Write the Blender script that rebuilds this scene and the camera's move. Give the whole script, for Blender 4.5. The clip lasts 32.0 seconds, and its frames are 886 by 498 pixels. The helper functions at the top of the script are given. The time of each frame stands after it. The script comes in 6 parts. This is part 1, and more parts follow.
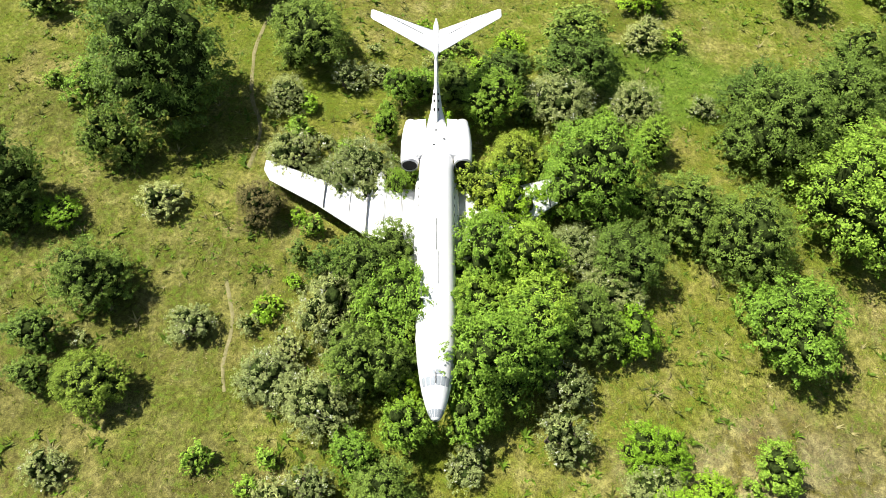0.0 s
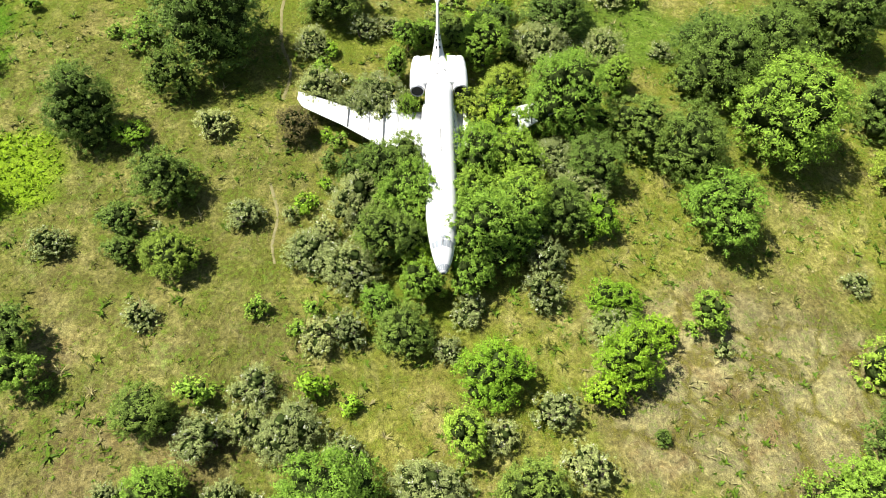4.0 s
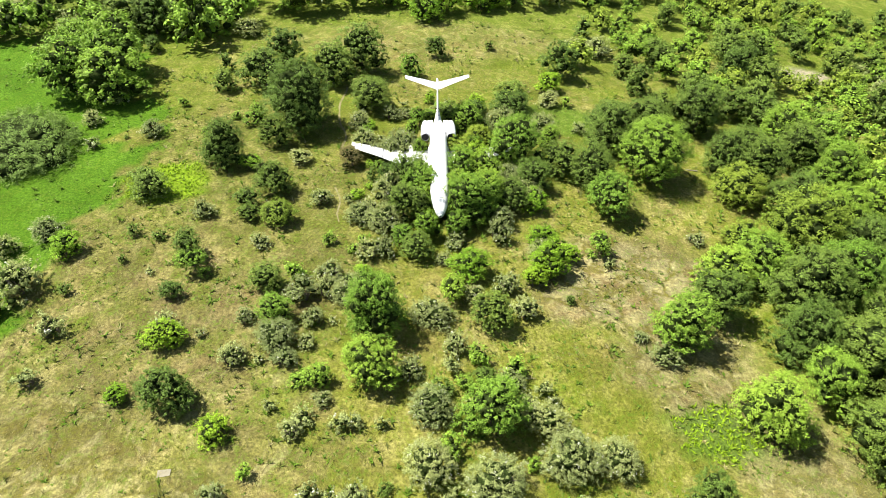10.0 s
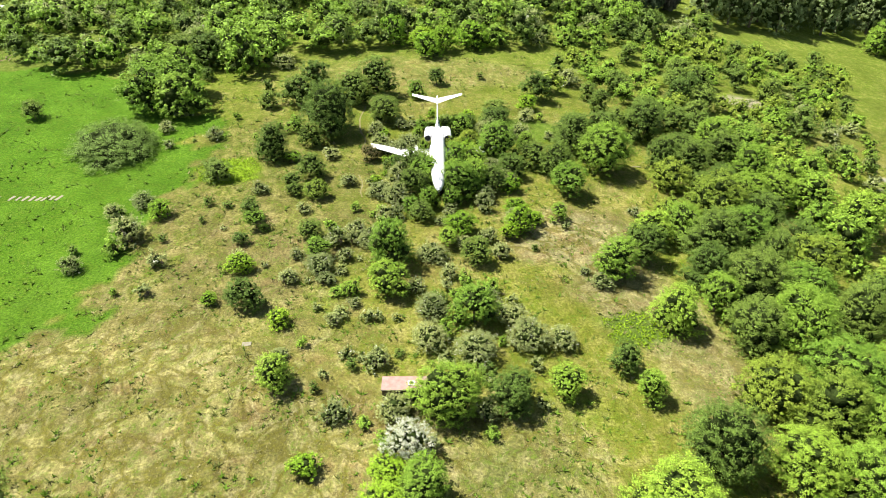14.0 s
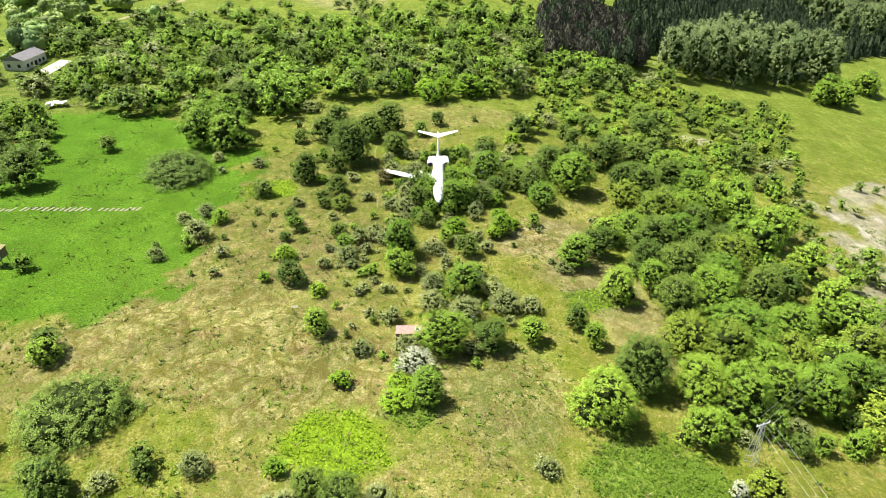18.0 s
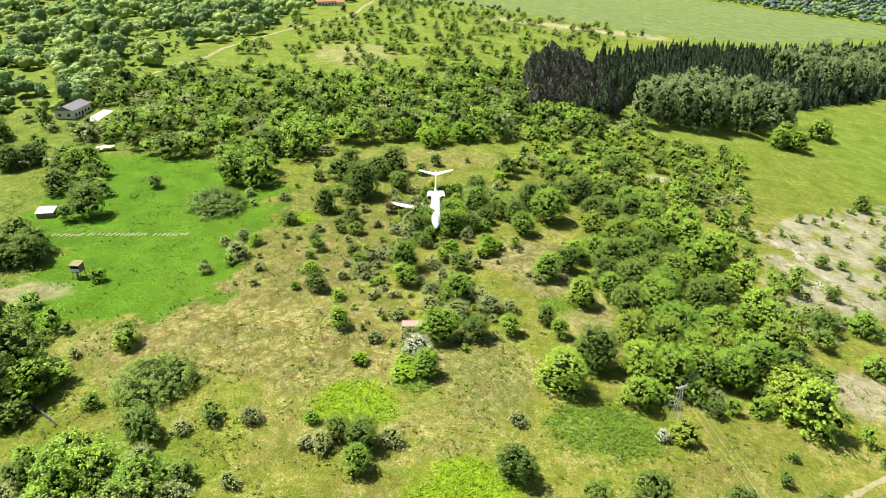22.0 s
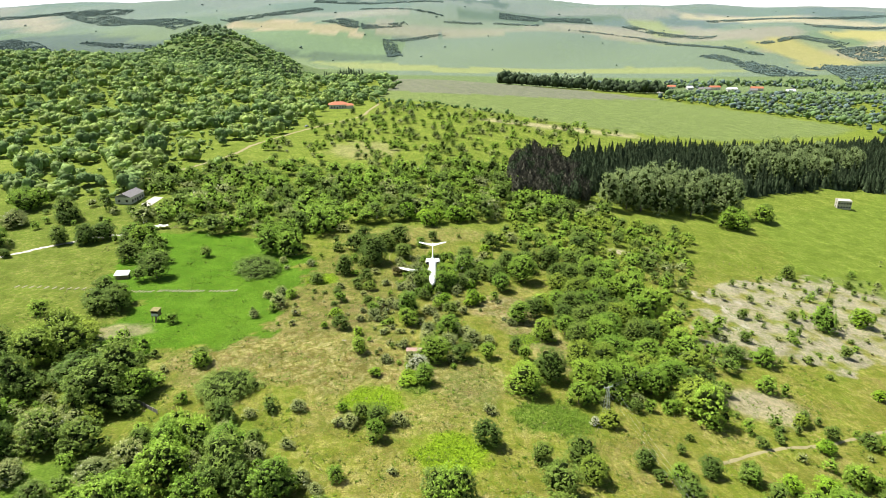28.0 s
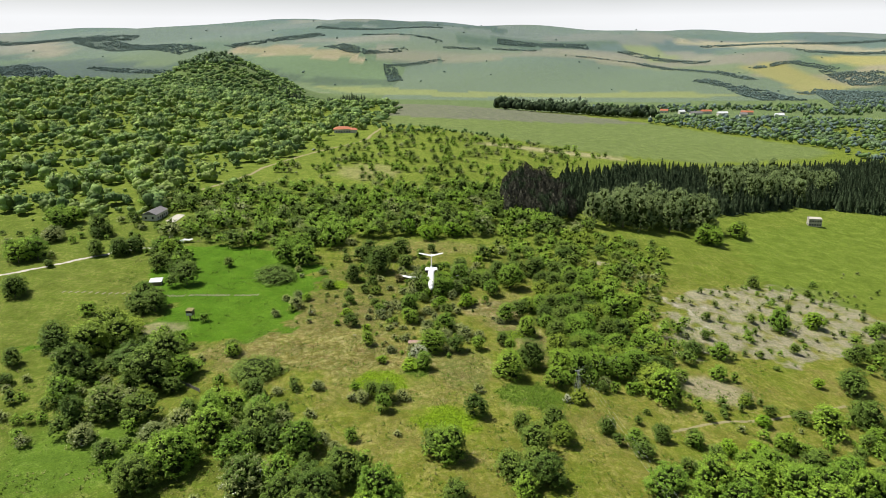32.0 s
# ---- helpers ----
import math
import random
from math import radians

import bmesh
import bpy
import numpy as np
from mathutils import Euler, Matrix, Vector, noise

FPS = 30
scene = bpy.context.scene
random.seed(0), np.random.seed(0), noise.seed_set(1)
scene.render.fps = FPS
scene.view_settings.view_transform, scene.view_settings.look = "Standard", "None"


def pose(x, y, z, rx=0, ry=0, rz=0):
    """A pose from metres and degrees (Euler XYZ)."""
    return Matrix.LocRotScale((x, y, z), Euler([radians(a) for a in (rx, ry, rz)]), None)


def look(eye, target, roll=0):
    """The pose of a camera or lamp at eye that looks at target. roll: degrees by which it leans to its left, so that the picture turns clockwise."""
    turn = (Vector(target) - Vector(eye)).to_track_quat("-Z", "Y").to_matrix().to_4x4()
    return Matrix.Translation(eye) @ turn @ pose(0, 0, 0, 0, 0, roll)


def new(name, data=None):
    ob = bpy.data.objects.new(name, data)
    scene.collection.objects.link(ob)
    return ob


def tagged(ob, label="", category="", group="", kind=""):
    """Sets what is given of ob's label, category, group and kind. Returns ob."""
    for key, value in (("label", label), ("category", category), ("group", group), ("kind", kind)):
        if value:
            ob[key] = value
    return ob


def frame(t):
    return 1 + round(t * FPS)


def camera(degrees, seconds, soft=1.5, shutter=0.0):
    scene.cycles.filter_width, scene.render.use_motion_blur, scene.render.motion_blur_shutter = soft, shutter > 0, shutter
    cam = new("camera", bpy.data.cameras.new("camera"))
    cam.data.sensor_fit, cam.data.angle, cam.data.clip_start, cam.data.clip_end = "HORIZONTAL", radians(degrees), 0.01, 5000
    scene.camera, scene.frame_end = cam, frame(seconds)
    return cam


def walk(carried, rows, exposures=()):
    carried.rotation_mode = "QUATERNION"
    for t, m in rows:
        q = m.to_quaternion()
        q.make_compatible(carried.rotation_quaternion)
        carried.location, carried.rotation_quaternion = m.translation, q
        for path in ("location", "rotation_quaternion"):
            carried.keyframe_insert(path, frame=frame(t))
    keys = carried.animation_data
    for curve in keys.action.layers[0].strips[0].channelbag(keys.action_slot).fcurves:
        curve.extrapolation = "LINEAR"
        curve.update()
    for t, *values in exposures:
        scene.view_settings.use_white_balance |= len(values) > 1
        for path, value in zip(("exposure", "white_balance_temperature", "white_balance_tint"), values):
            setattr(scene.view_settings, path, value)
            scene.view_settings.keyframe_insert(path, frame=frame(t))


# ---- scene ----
cam = camera(67.50, 32.0, 0.7)
PATH = [
    (0, pose(0.24, -33.40, 44.46, 34.293, 0, -1.097) @ pose(0, 0, 0, 0, 0, -0.29)),
    (0.5, pose(0.05, -33.89, 44.44, 34.413, 0, -1.269) @ pose(0, 0, 0, 0, 0, -0.29)),
    (1, pose(-0.13, -34.81, 44.63, 34.497, 0, -1.380) @ pose(0, 0, 0, 0, 0, -0.29)),
    (1.5, pose(-0.30, -36.16, 45.08, 34.416, 0, -1.576) @ pose(0, 0, 0, 0, 0, -0.29)),
    (2, pose(-0.47, -37.88, 45.85, 34.099, 0, -1.606) @ pose(0, 0, 0, 0, 0, -0.29)),
    (3, pose(-0.79, -42.31, 47.91, 33.649, 0, -1.764) @ pose(0, 0, 0, 0, 0, -0.29)),
    (3.5, pose(-0.94, -44.97, 48.93, 33.626, 0, -1.922) @ pose(0, 0, 0, 0, 0, -0.29)),
    (5.5, pose(-1.48, -58.63, 52.57, 41.154, 0, -2.200) @ pose(0, 0, 0, 0, 0, -0.29)),
    (6, pose(-1.60, -62.60, 53.35, 45.317, 0, -2.117) @ pose(0, 0, 0, 0, 0, -0.29)),
    (6.5, pose(-1.71, -66.71, 54.09, 49.425, 0, -2.125) @ pose(0, 0, 0, 0, 0, -0.29)),
    (7, pose(-1.83, -70.73, 54.80, 49.639, 0, -2.120) @ pose(0, 0, 0, 0, 0, -0.29)),
    (7.5, pose(-1.93, -74.67, 55.49, 49.636, 0, -2.090) @ pose(0, 0, 0, 0, 0, -0.29)),
    (8, pose(-2.03, -78.61, 56.22, 49.583, 0, -2.122) @ pose(0, 0, 0, 0, 0, -0.29)),
    (9, pose(-2.22, -86.67, 57.87, 49.605, 0, -2.095) @ pose(0, 0, 0, 0, 0, -0.29)),
    (10, pose(-2.39, -94.97, 59.78, 50.436, 0, -2.044) @ pose(0, 0, 0, 0, 0, -0.29)),
    (11, pose(-2.55, -103.44, 61.69, 51.286, 0, -1.998) @ pose(0, 0, 0, 0, 0, -0.29)),
    (12, pose(-2.69, -111.94, 63.56, 52.349, 0, -1.981) @ pose(0, 0, 0, 0, 0, -0.29)),
    (13, pose(-2.81, -120.52, 65.34, 53.526, 0, -1.962) @ pose(0, 0, 0, 0, 0, -0.29)),
    (14, pose(-2.93, -129.03, 67.11, 54.704, 0, -1.893) @ pose(0, 0, 0, 0, 0, -0.29)),
    (14.5, pose(-2.98, -133.27, 68.06, 55.270, 0, -1.820) @ pose(0, 0, 0, 0, 0, -0.29)),
    (16.5, pose(-3.15, -150.48, 72.32, 57.571, 0, -1.712) @ pose(0, 0, 0, 0, 0, -0.29)),
    (17, pose(-3.19, -154.92, 73.51, 58.128, 0, -1.701) @ pose(0, 0, 0, 0, 0, -0.29)),
    (18, pose(-3.25, -163.72, 76.23, 59.106, 0, -1.660) @ pose(0, 0, 0, 0, 0, -0.29)),
    (19.5, pose(-3.34, -174.62, 81.20, 60.051, 0, -1.737) @ pose(0, 0, 0, 0, 0, -0.29)),
    (20, pose(-3.36, -178.71, 82.50, 60.458, 0, -1.737) @ pose(0, 0, 0, 0, 0, -0.29)),
    (21, pose(-3.41, -187.58, 84.64, 61.742, 0, -1.708) @ pose(0, 0, 0, 0, 0, -0.29)),
    (22, pose(-3.45, -195.98, 86.66, 62.844, 0, -1.743) @ pose(0, 0, 0, 0, 0, -0.29)),
    (24, pose(-3.51, -214.27, 90.03, 65.364, 0, -1.753) @ pose(0, 0, 0, 0, 0, -0.29)),
    (25, pose(-3.54, -222.91, 92.06, 66.646, 0, -1.793) @ pose(0, 0, 0, 0, 0, -0.29)),
    (25.5, pose(-3.56, -227.29, 93.14, 67.224, 0, -1.809) @ pose(0, 0, 0, 0, 0, -0.29)),
    (27.5, pose(-3.61, -245.90, 97.64, 69.877, 0, -1.841) @ pose(0, 0, 0, 0, 0, -0.29)),
    (28, pose(-3.62, -250.50, 98.75, 70.583, 0, -1.866) @ pose(0, 0, 0, 0, 0, -0.29)),
    (29, pose(-3.65, -259.65, 100.95, 71.904, 0, -1.913) @ pose(0, 0, 0, 0, 0, -0.29)),
    (29.5, pose(-3.67, -264.26, 101.96, 72.398, 0, -1.903) @ pose(0, 0, 0, 0, 0, -0.29)),
    (30, pose(-3.69, -268.89, 102.87, 72.529, 0, -1.929) @ pose(0, 0, 0, 0, 0, -0.29)),
    (31, pose(-3.72, -277.97, 104.36, 72.411, 0, -1.929) @ pose(0, 0, 0, 0, 0, -0.29)),
    (31.5, pose(-3.74, -281.95, 104.88, 72.405, 0, -1.927) @ pose(0, 0, 0, 0, 0, -0.29)),
    (32, pose(-3.76, -285.40, 105.23, 72.457, 0, -1.913) @ pose(0, 0, 0, 0, 0, -0.29)),
]
SKY_STRENGTH, SUN_STRENGTH = 0.05, 5.0
EXPOSURES = [(0, 0.8), (3, 0.82), (6, 0.98), (9, 1.09), (12, 1.06), (17, 1.08), (22, 1.07), (26, 1.0), (28, 0.9), (29, 0.61), (30, 0.43), (32, 0.3)]
walk(cam, PATH, EXPOSURES)

# ---- world, sun ----
SUN_FROM = Vector((-0.9, 0.36, 1.75)).normalized()
world = bpy.data.worlds.new("world")
scene.world = world
world.use_nodes = True
wn = world.node_tree.nodes
sky = wn.new("ShaderNodeTexSky")
sky.sky_type = "NISHITA"
sky.sun_disc = False
sky.sun_elevation = math.asin(SUN_FROM.z)
sky.sun_rotation = math.atan2(SUN_FROM.x, SUN_FROM.y)
sky.altitude, sky.air_density, sky.dust_density, sky.ozone_density = 300, 1.0, 1.5, 1.0
wn["Background"].inputs[1].default_value = SKY_STRENGTH
# thin bright cloud veil over the blue
geo = wn.new("ShaderNodeTexCoord")
stretch = wn.new("ShaderNodeMapping")
stretch.inputs["Scale"].default_value = (1.5, 1.5, 7)
veil = wn.new("ShaderNodeTexNoise")
veil.inputs["Scale"].default_value, veil.inputs["Detail"].default_value = 2.2, 6
ramp = wn.new("ShaderNodeMapRange")
ramp.inputs[1].default_value, ramp.inputs[2].default_value, ramp.inputs[3].default_value, ramp.inputs[4].default_value = 0.4, 0.65, 0.0, 0.05
split, low, join = wn.new("ShaderNodeSeparateXYZ"), wn.new("ShaderNodeMapRange"), wn.new("ShaderNodeMath")
low.inputs[1].default_value, low.inputs[2].default_value, low.inputs[3].default_value, low.inputs[4].default_value = 0.03, 0.1, 0.9, 0.0
join.operation, join.use_clamp = "ADD", True
blend = wn.new("ShaderNodeMix")
blend.data_type = "RGBA"
blend.inputs[7].default_value = (15.8, 16.0, 16.4, 1)
wl = world.node_tree.links
wl.new(geo.outputs["Generated"], stretch.inputs[0])
wl.new(stretch.outputs[0], veil.inputs["Vector"])
wl.new(veil.outputs[0], ramp.inputs[0])
wl.new(geo.outputs["Generated"], split.inputs[0])
wl.new(split.outputs[2], low.inputs[0])
wl.new(ramp.outputs[0], join.inputs[0])
wl.new(low.outputs[0], join.inputs[1])
wl.new(join.outputs[0], blend.inputs[0])
wl.new(sky.outputs[0], blend.inputs[6])
wl.new(blend.outputs[2], wn["Background"].inputs[0])
sun = new("sun", bpy.data.lights.new("sun", "SUN"))
sun.data.energy, sun.data.angle, sun.data.color = SUN_STRENGTH, radians(0.55), (1.0, 0.965, 0.9)
sun.matrix_world = look((0, 0, 0), -SUN_FROM)

# ---- materials ----
MATS = {}


def mat(name, colour, rough=0.8, metal=0.0, var=0.25, scale=3.0, fine=30.0, bump=0.0, spread=0.0, translucent=0.0, second=None, spec=0.3):
    """A surface with coarse and fine variation, grain relief and, with spread, a shift from one object to the next."""
    if name in MATS:
        return MATS[name]
    m = bpy.data.materials.new(name)
    m.use_nodes = True
    n, ln = m.node_tree.nodes, m.node_tree.links
    b = n["Principled BSDF"]
    b.inputs["Roughness"].default_value, b.inputs["Metallic"].default_value = rough, metal
    b.inputs["Specular IOR Level"].default_value = spec
    co = n.new("ShaderNodeTexCoord")
    big, small = n.new("ShaderNodeTexNoise"), n.new("ShaderNodeTexNoise")
    big.inputs["Scale"].default_value, small.inputs["Scale"].default_value = scale, fine
    big.inputs["Detail"].default_value = 4
    ln.new(co.outputs["Object"], big.inputs["Vector"])
    ln.new(co.outputs["Object"], small.inputs["Vector"])
    add = n.new("ShaderNodeMath")
    add.operation = "ADD"
    ln.new(big.outputs[0], add.inputs[0])
    ln.new(small.outputs[0], add.inputs[1])
    span = n.new("ShaderNodeMapRange")
    span.inputs[1].default_value, span.inputs[2].default_value = 0.65, 1.35
    span.inputs[3].default_value, span.inputs[4].default_value = 0.0, 1.0
    ln.new(add.outputs[0], span.inputs[0])
    mix = n.new("ShaderNodeMix")
    mix.data_type = "RGBA"
    c2 = second or tuple(c * (1 + var) for c in colour)
    mix.inputs[6].default_value = (*[c * (1 - var) for c in colour], 1)
    mix.inputs[7].default_value = (*c2, 1)
    ln.new(span.outputs[0], mix.inputs[0])
    out = mix.outputs[2]
    if spread:
        info, hsv, val, hue = n.new("ShaderNodeObjectInfo"), n.new("ShaderNodeHueSaturation"), n.new("ShaderNodeMapRange"), n.new("ShaderNodeMapRange")
        val.inputs[3].default_value, val.inputs[4].default_value = 1 - spread, 1 + spread
        hue.inputs[3].default_value, hue.inputs[4].default_value = 0.5 + 0.05 * spread, 0.5 - 0.05 * spread
        ln.new(info.outputs["Random"], val.inputs[0])
        ln.new(info.outputs["Random"], hue.inputs[0])
        ln.new(val.outputs[0], hsv.inputs["Value"])
        ln.new(hue.outputs[0], hsv.inputs["Hue"])
        ln.new(out, hsv.inputs["Color"])
        out = hsv.outputs[0]
    ln.new(out, b.inputs["Base Color"])
    if bump:
        bp = n.new("ShaderNodeBump")
        bp.inputs["Strength"].default_value, bp.inputs["Distance"].default_value = bump, 0.05
        ln.new(small.outputs[0], bp.inputs["Height"])
        ln.new(bp.outputs[0], b.inputs["Normal"])
    if translucent:
        tr, ms = n.new("ShaderNodeBsdfTranslucent"), n.new("ShaderNodeMixShader")
        ms.inputs[0].default_value = translucent
        ln.new(out, tr.inputs[0])
        ln.new(b.outputs[0], ms.inputs[1])
        ln.new(tr.outputs[0], ms.inputs[2])
        ln.new(ms.outputs[0], n["Material Output"].inputs[0])
    MATS[name] = m
    return m


def leaf_mat(name, colour, spread=0.22, translucent=0.35, patch=1.5, var=0.3):
    """Leaves: each cluster a little different from the next, each plant from the next."""
    if name in MATS:
        return MATS[name]
    m = mat(name, colour, 0.62, 0, var, patch, 6.0, 0, spread, translucent, spec=0.2)
    n, ln = m.node_tree.nodes, m.node_tree.links
    isl, val, hsv = n.new("ShaderNodeNewGeometry"), n.new("ShaderNodeMapRange"), n.new("ShaderNodeHueSaturation")
    val.inputs[3].default_value, val.inputs[4].default_value = 0.58, 1.5
    b = n["Principled BSDF"]
    src = b.inputs["Base Color"].links[0].from_socket
    ln.new(isl.outputs["Random Per Island"], val.inputs[0])
    ln.new(val.outputs[0], hsv.inputs["Value"])
    ln.new(src, hsv.inputs["Color"])
    ln.new(hsv.outputs[0], b.inputs["Base Color"])
    for node in n:
        if node.type == "BSDF_TRANSLUCENT":
            ln.new(hsv.outputs[0], node.inputs[0])
    return m


# the far, valley and distant tones have bluish haze mixed into the leaf colour
TONES = {
    "dark": (0.145, 0.222, 0.033), "green": (0.222, 0.355, 0.036), "lime": (0.23, 0.385, 0.022), "yellow": (0.25, 0.335, 0.036), "silver": (0.29, 0.335, 0.11), "brown": (0.17, 0.15, 0.05),
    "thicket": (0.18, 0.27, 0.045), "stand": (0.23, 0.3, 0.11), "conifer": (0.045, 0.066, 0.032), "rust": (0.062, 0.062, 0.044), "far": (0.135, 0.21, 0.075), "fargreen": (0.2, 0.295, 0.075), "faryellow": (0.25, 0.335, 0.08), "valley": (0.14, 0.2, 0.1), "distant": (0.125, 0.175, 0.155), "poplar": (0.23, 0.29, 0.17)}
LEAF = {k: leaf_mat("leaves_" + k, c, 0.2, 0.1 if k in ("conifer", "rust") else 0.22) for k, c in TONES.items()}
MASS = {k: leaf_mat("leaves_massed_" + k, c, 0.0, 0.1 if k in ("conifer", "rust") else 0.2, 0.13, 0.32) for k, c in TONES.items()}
# crown cores: the shade between leaf sprays put into a near-black green
CORE_SHADE = mat("shaded_crown_core", (0.03, 0.045, 0.01), 0.9, var=0.85, scale=2.6, fine=8.0, bump=1.0, spec=0.05)
for k in ("conifer", "rust", "distant", "far", "valley"):
    dull = MASS[k].node_tree.nodes["Principled BSDF"]
    dull.inputs["Roughness"].default_value, dull.inputs["Specular IOR Level"].default_value = 0.9, 0.05
FLOWER = mat("blossom", (0.78, 0.78, 0.64), 0.7, var=0.1, translucent=0.3)
BARK = mat("bark", (0.13, 0.105, 0.075), 0.9, var=0.35, scale=5, bump=0.5)
WHITE = mat("aircraft_white_paint", (0.8, 0.8, 0.79), 0.35, var=0.05, scale=1.2, fine=18)
GREYMETAL = mat("bare_grey_metal", (0.36, 0.37, 0.38), 0.4, 0.6, 0.2, 2.0)
DARK = mat("dark_hollow", (0.012, 0.012, 0.013), 0.7, var=0.3)
SEAM = mat("panel_seam", (0.12, 0.12, 0.12), 0.8, var=0.2)
GLASS = mat("hazy_grey_glass", (0.32, 0.35, 0.37), 0.15, 0, 0.15, 3, spec=0.6)
RUBBER = mat("tyre_rubber", (0.02, 0.02, 0.02), 0.85)
PLASTER = mat("stained_plaster", (0.6, 0.58, 0.53), 0.9, var=0.18, scale=0.7, fine=9, bump=0.2)
ROOFGREY = mat("grey_roof_sheet", (0.2, 0.19, 0.19), 0.7, var=0.2, scale=0.8)
ROOFRED = mat("orange_clay_tiles", (0.42, 0.15, 0.08), 0.8, var=0.2, scale=0.8)
ROOFPINK = mat("faded_red_paint", (0.34, 0.2, 0.16), 0.7, var=0.2, scale=1.6, fine=14, second=(0.42, 0.28, 0.24))
RUSTY = mat("rusty_brown_sheet", (0.11, 0.075, 0.055), 0.85, var=0.4, scale=1.3, fine=12, bump=0.3)
ROOFWHITE = mat("white_sheet_roof", (0.72, 0.73, 0.74), 0.5, var=0.12, scale=1.1)
WOOD = mat("weathered_wood", (0.2, 0.15, 0.1), 0.9, var=0.3, scale=2, fine=20, bump=0.3)
CONCRETE = mat("pale_concrete", (0.46, 0.43, 0.37), 0.9, var=0.2, scale=1.2, fine=12, bump=0.3)
PALE = mat("pale_slab", (0.26, 0.235, 0.16), 0.9, var=0.2, scale=1.5, fine=11, bump=0.3)
DIRT = mat("dry_earth", (0.27, 0.24, 0.12), 0.95, var=0.25, scale=0.8, fine=6, bump=0.4)
TRODDEN = mat("trodden_grass", (0.2, 0.19, 0.05), 0.95, var=0.3, scale=0.8, fine=6, bump=0.4, second=(0.27, 0.24, 0.12))
GRAVEL = mat("pale_gravel", (0.45, 0.42, 0.36), 0.95, var=0.2, scale=0.8, fine=9, bump=0.4)
STEEL = mat("galvanised_steel", (0.5, 0.51, 0.5), 0.5, 0.4, 0.15)
WIRE = mat("aluminium_wire", (0.6, 0.6, 0.58), 0.4, 0.5, 0.1)


# ---- the lie of the land ----
def sst(a, b, v):
    t = np.clip((v - a) / (b - a), 0, 1)
    return t * t * (3 - 2 * t)


def height(x, y):
    """The lie of the land: a meadow shelf that falls to the east, a wooded ridge in the north-west, a valley and far hills."""
    x, y = np.asarray(x, float), np.asarray(y, float)
    z = 9 * sst(40, 320, y)
    u = 25 * np.log1p(np.exp(np.clip((x - 22) / 25, -30, 30))) + np.maximum(x - 22 - 750, 0)
    u = 700 * np.tanh(u / 700)
    z = z - u * (0.175 - 0.075 * sst(120, 600, y) - 0.075 * sst(650, 1200, y))
    z = z - 1.5 * sst(20, 120, -x) * (1 - sst(60, 200, y))
    z = z + 38 * sst(150, 600, -x) * sst(100, 600, y) * (1 - 0.9 * sst(900, 1500, y))
    z = z + 56 * np.exp(-(((x + 500) / np.where(x < -500, 70, 130)) ** 2 + ((y - 1400) / 250) ** 2)) + 18 * np.exp(-(((x + 400) / 190) ** 2 + ((y - 1400) / 300) ** 2))
    keep = 0.8 * np.exp(-(((x + 460) / 230) ** 2 + ((y - 1300) / 420) ** 2))
    z = z - 72 * sst(740, 1300, y) * (1 - keep)
    far = sst(1900, 4300, y)
    z = z + far * (215 + 75 * np.exp(-((x + 330) / 1300) ** 2))
    roll = np.sin(x / 310 + 1.3) * np.cos(y / 270 + x / 900) + 0.6 * np.sin(x / 150 - y / 190)
    z = z + 16 * roll * sst(1700, 2600, y)
    near = np.sin(x * 0.21 + 0.7) * np.sin(y * 0.17 + 0.2) + 0.5 * np.sin(x * 0.43 + y * 0.39)
    return z + 0.16 * near * (1 - sst(600, 900, y))


# ---- building helpers ----
def mesh_of(name, verts, faces, material, index=None, smooth=False):
    me = bpy.data.meshes.new(name)
    me.from_pydata([tuple(v) for v in verts], [], faces)
    for m in material if isinstance(material, (list, tuple)) else (material,):
        me.materials.append(m)
    if index is not None:
        me.polygons.foreach_set("material_index", np.asarray(index, np.int32))
    if smooth:
        me.polygons.foreach_set("use_smooth", np.ones(len(me.polygons), bool))
    me.update()
    return me


def part(name, bm, material, parent, label="", smooth=False):
    me = bpy.data.meshes.new(name)
    bm.normal_update()
    bm.to_mesh(me)
    bm.free()
    for m in material if isinstance(material, (list, tuple)) else (material,):
        me.materials.append(m)
    if smooth:
        me.polygons.foreach_set("use_smooth", np.ones(len(me.polygons), bool))
    ob = new(name, me)
    ob.parent = parent
    return tagged(ob, label)


def thing(name, label, category, m, group="", kind=""):
    ob = new(name)
    ob.matrix_world = m
    ob.empty_display_size = 0.3
    return tagged(ob, label, category, group, kind)


def box(sx, sy, sz, at=(0, 0, 0), turn=None, bevel=0.0):
    """A block with its base at z of at."""
    bm = bmesh.new()
    bmesh.ops.create_cube(bm, size=1)
    bmesh.ops.scale(bm, vec=(sx, sy, sz), verts=bm.verts)
    bmesh.ops.translate(bm, vec=(0, 0, sz / 2), verts=bm.verts)
    if bevel:
        bmesh.ops.bevel(bm, geom=bm.edges[:], offset=bevel, segments=1, affect="EDGES")
    m = Matrix.Translation(at) @ (turn or Matrix())
    bmesh.ops.transform(bm, matrix=m, verts=bm.verts)
    return bm


def tube(a, b, r0, r1, sides=8, bm=None, caps=True):
    bm = bm or bmesh.new()
    a, b = Vector(a), Vector(b)
    q = (b - a).to_track_quat("Z", "Y").to_matrix().to_4x4()
    bmesh.ops.create_cone(bm, cap_ends=caps, segments=sides, radius1=r0, radius2=max(r1, 0.001), depth=(b - a).length, matrix=Matrix.Translation((a + b) / 2) @ q)
    return bm


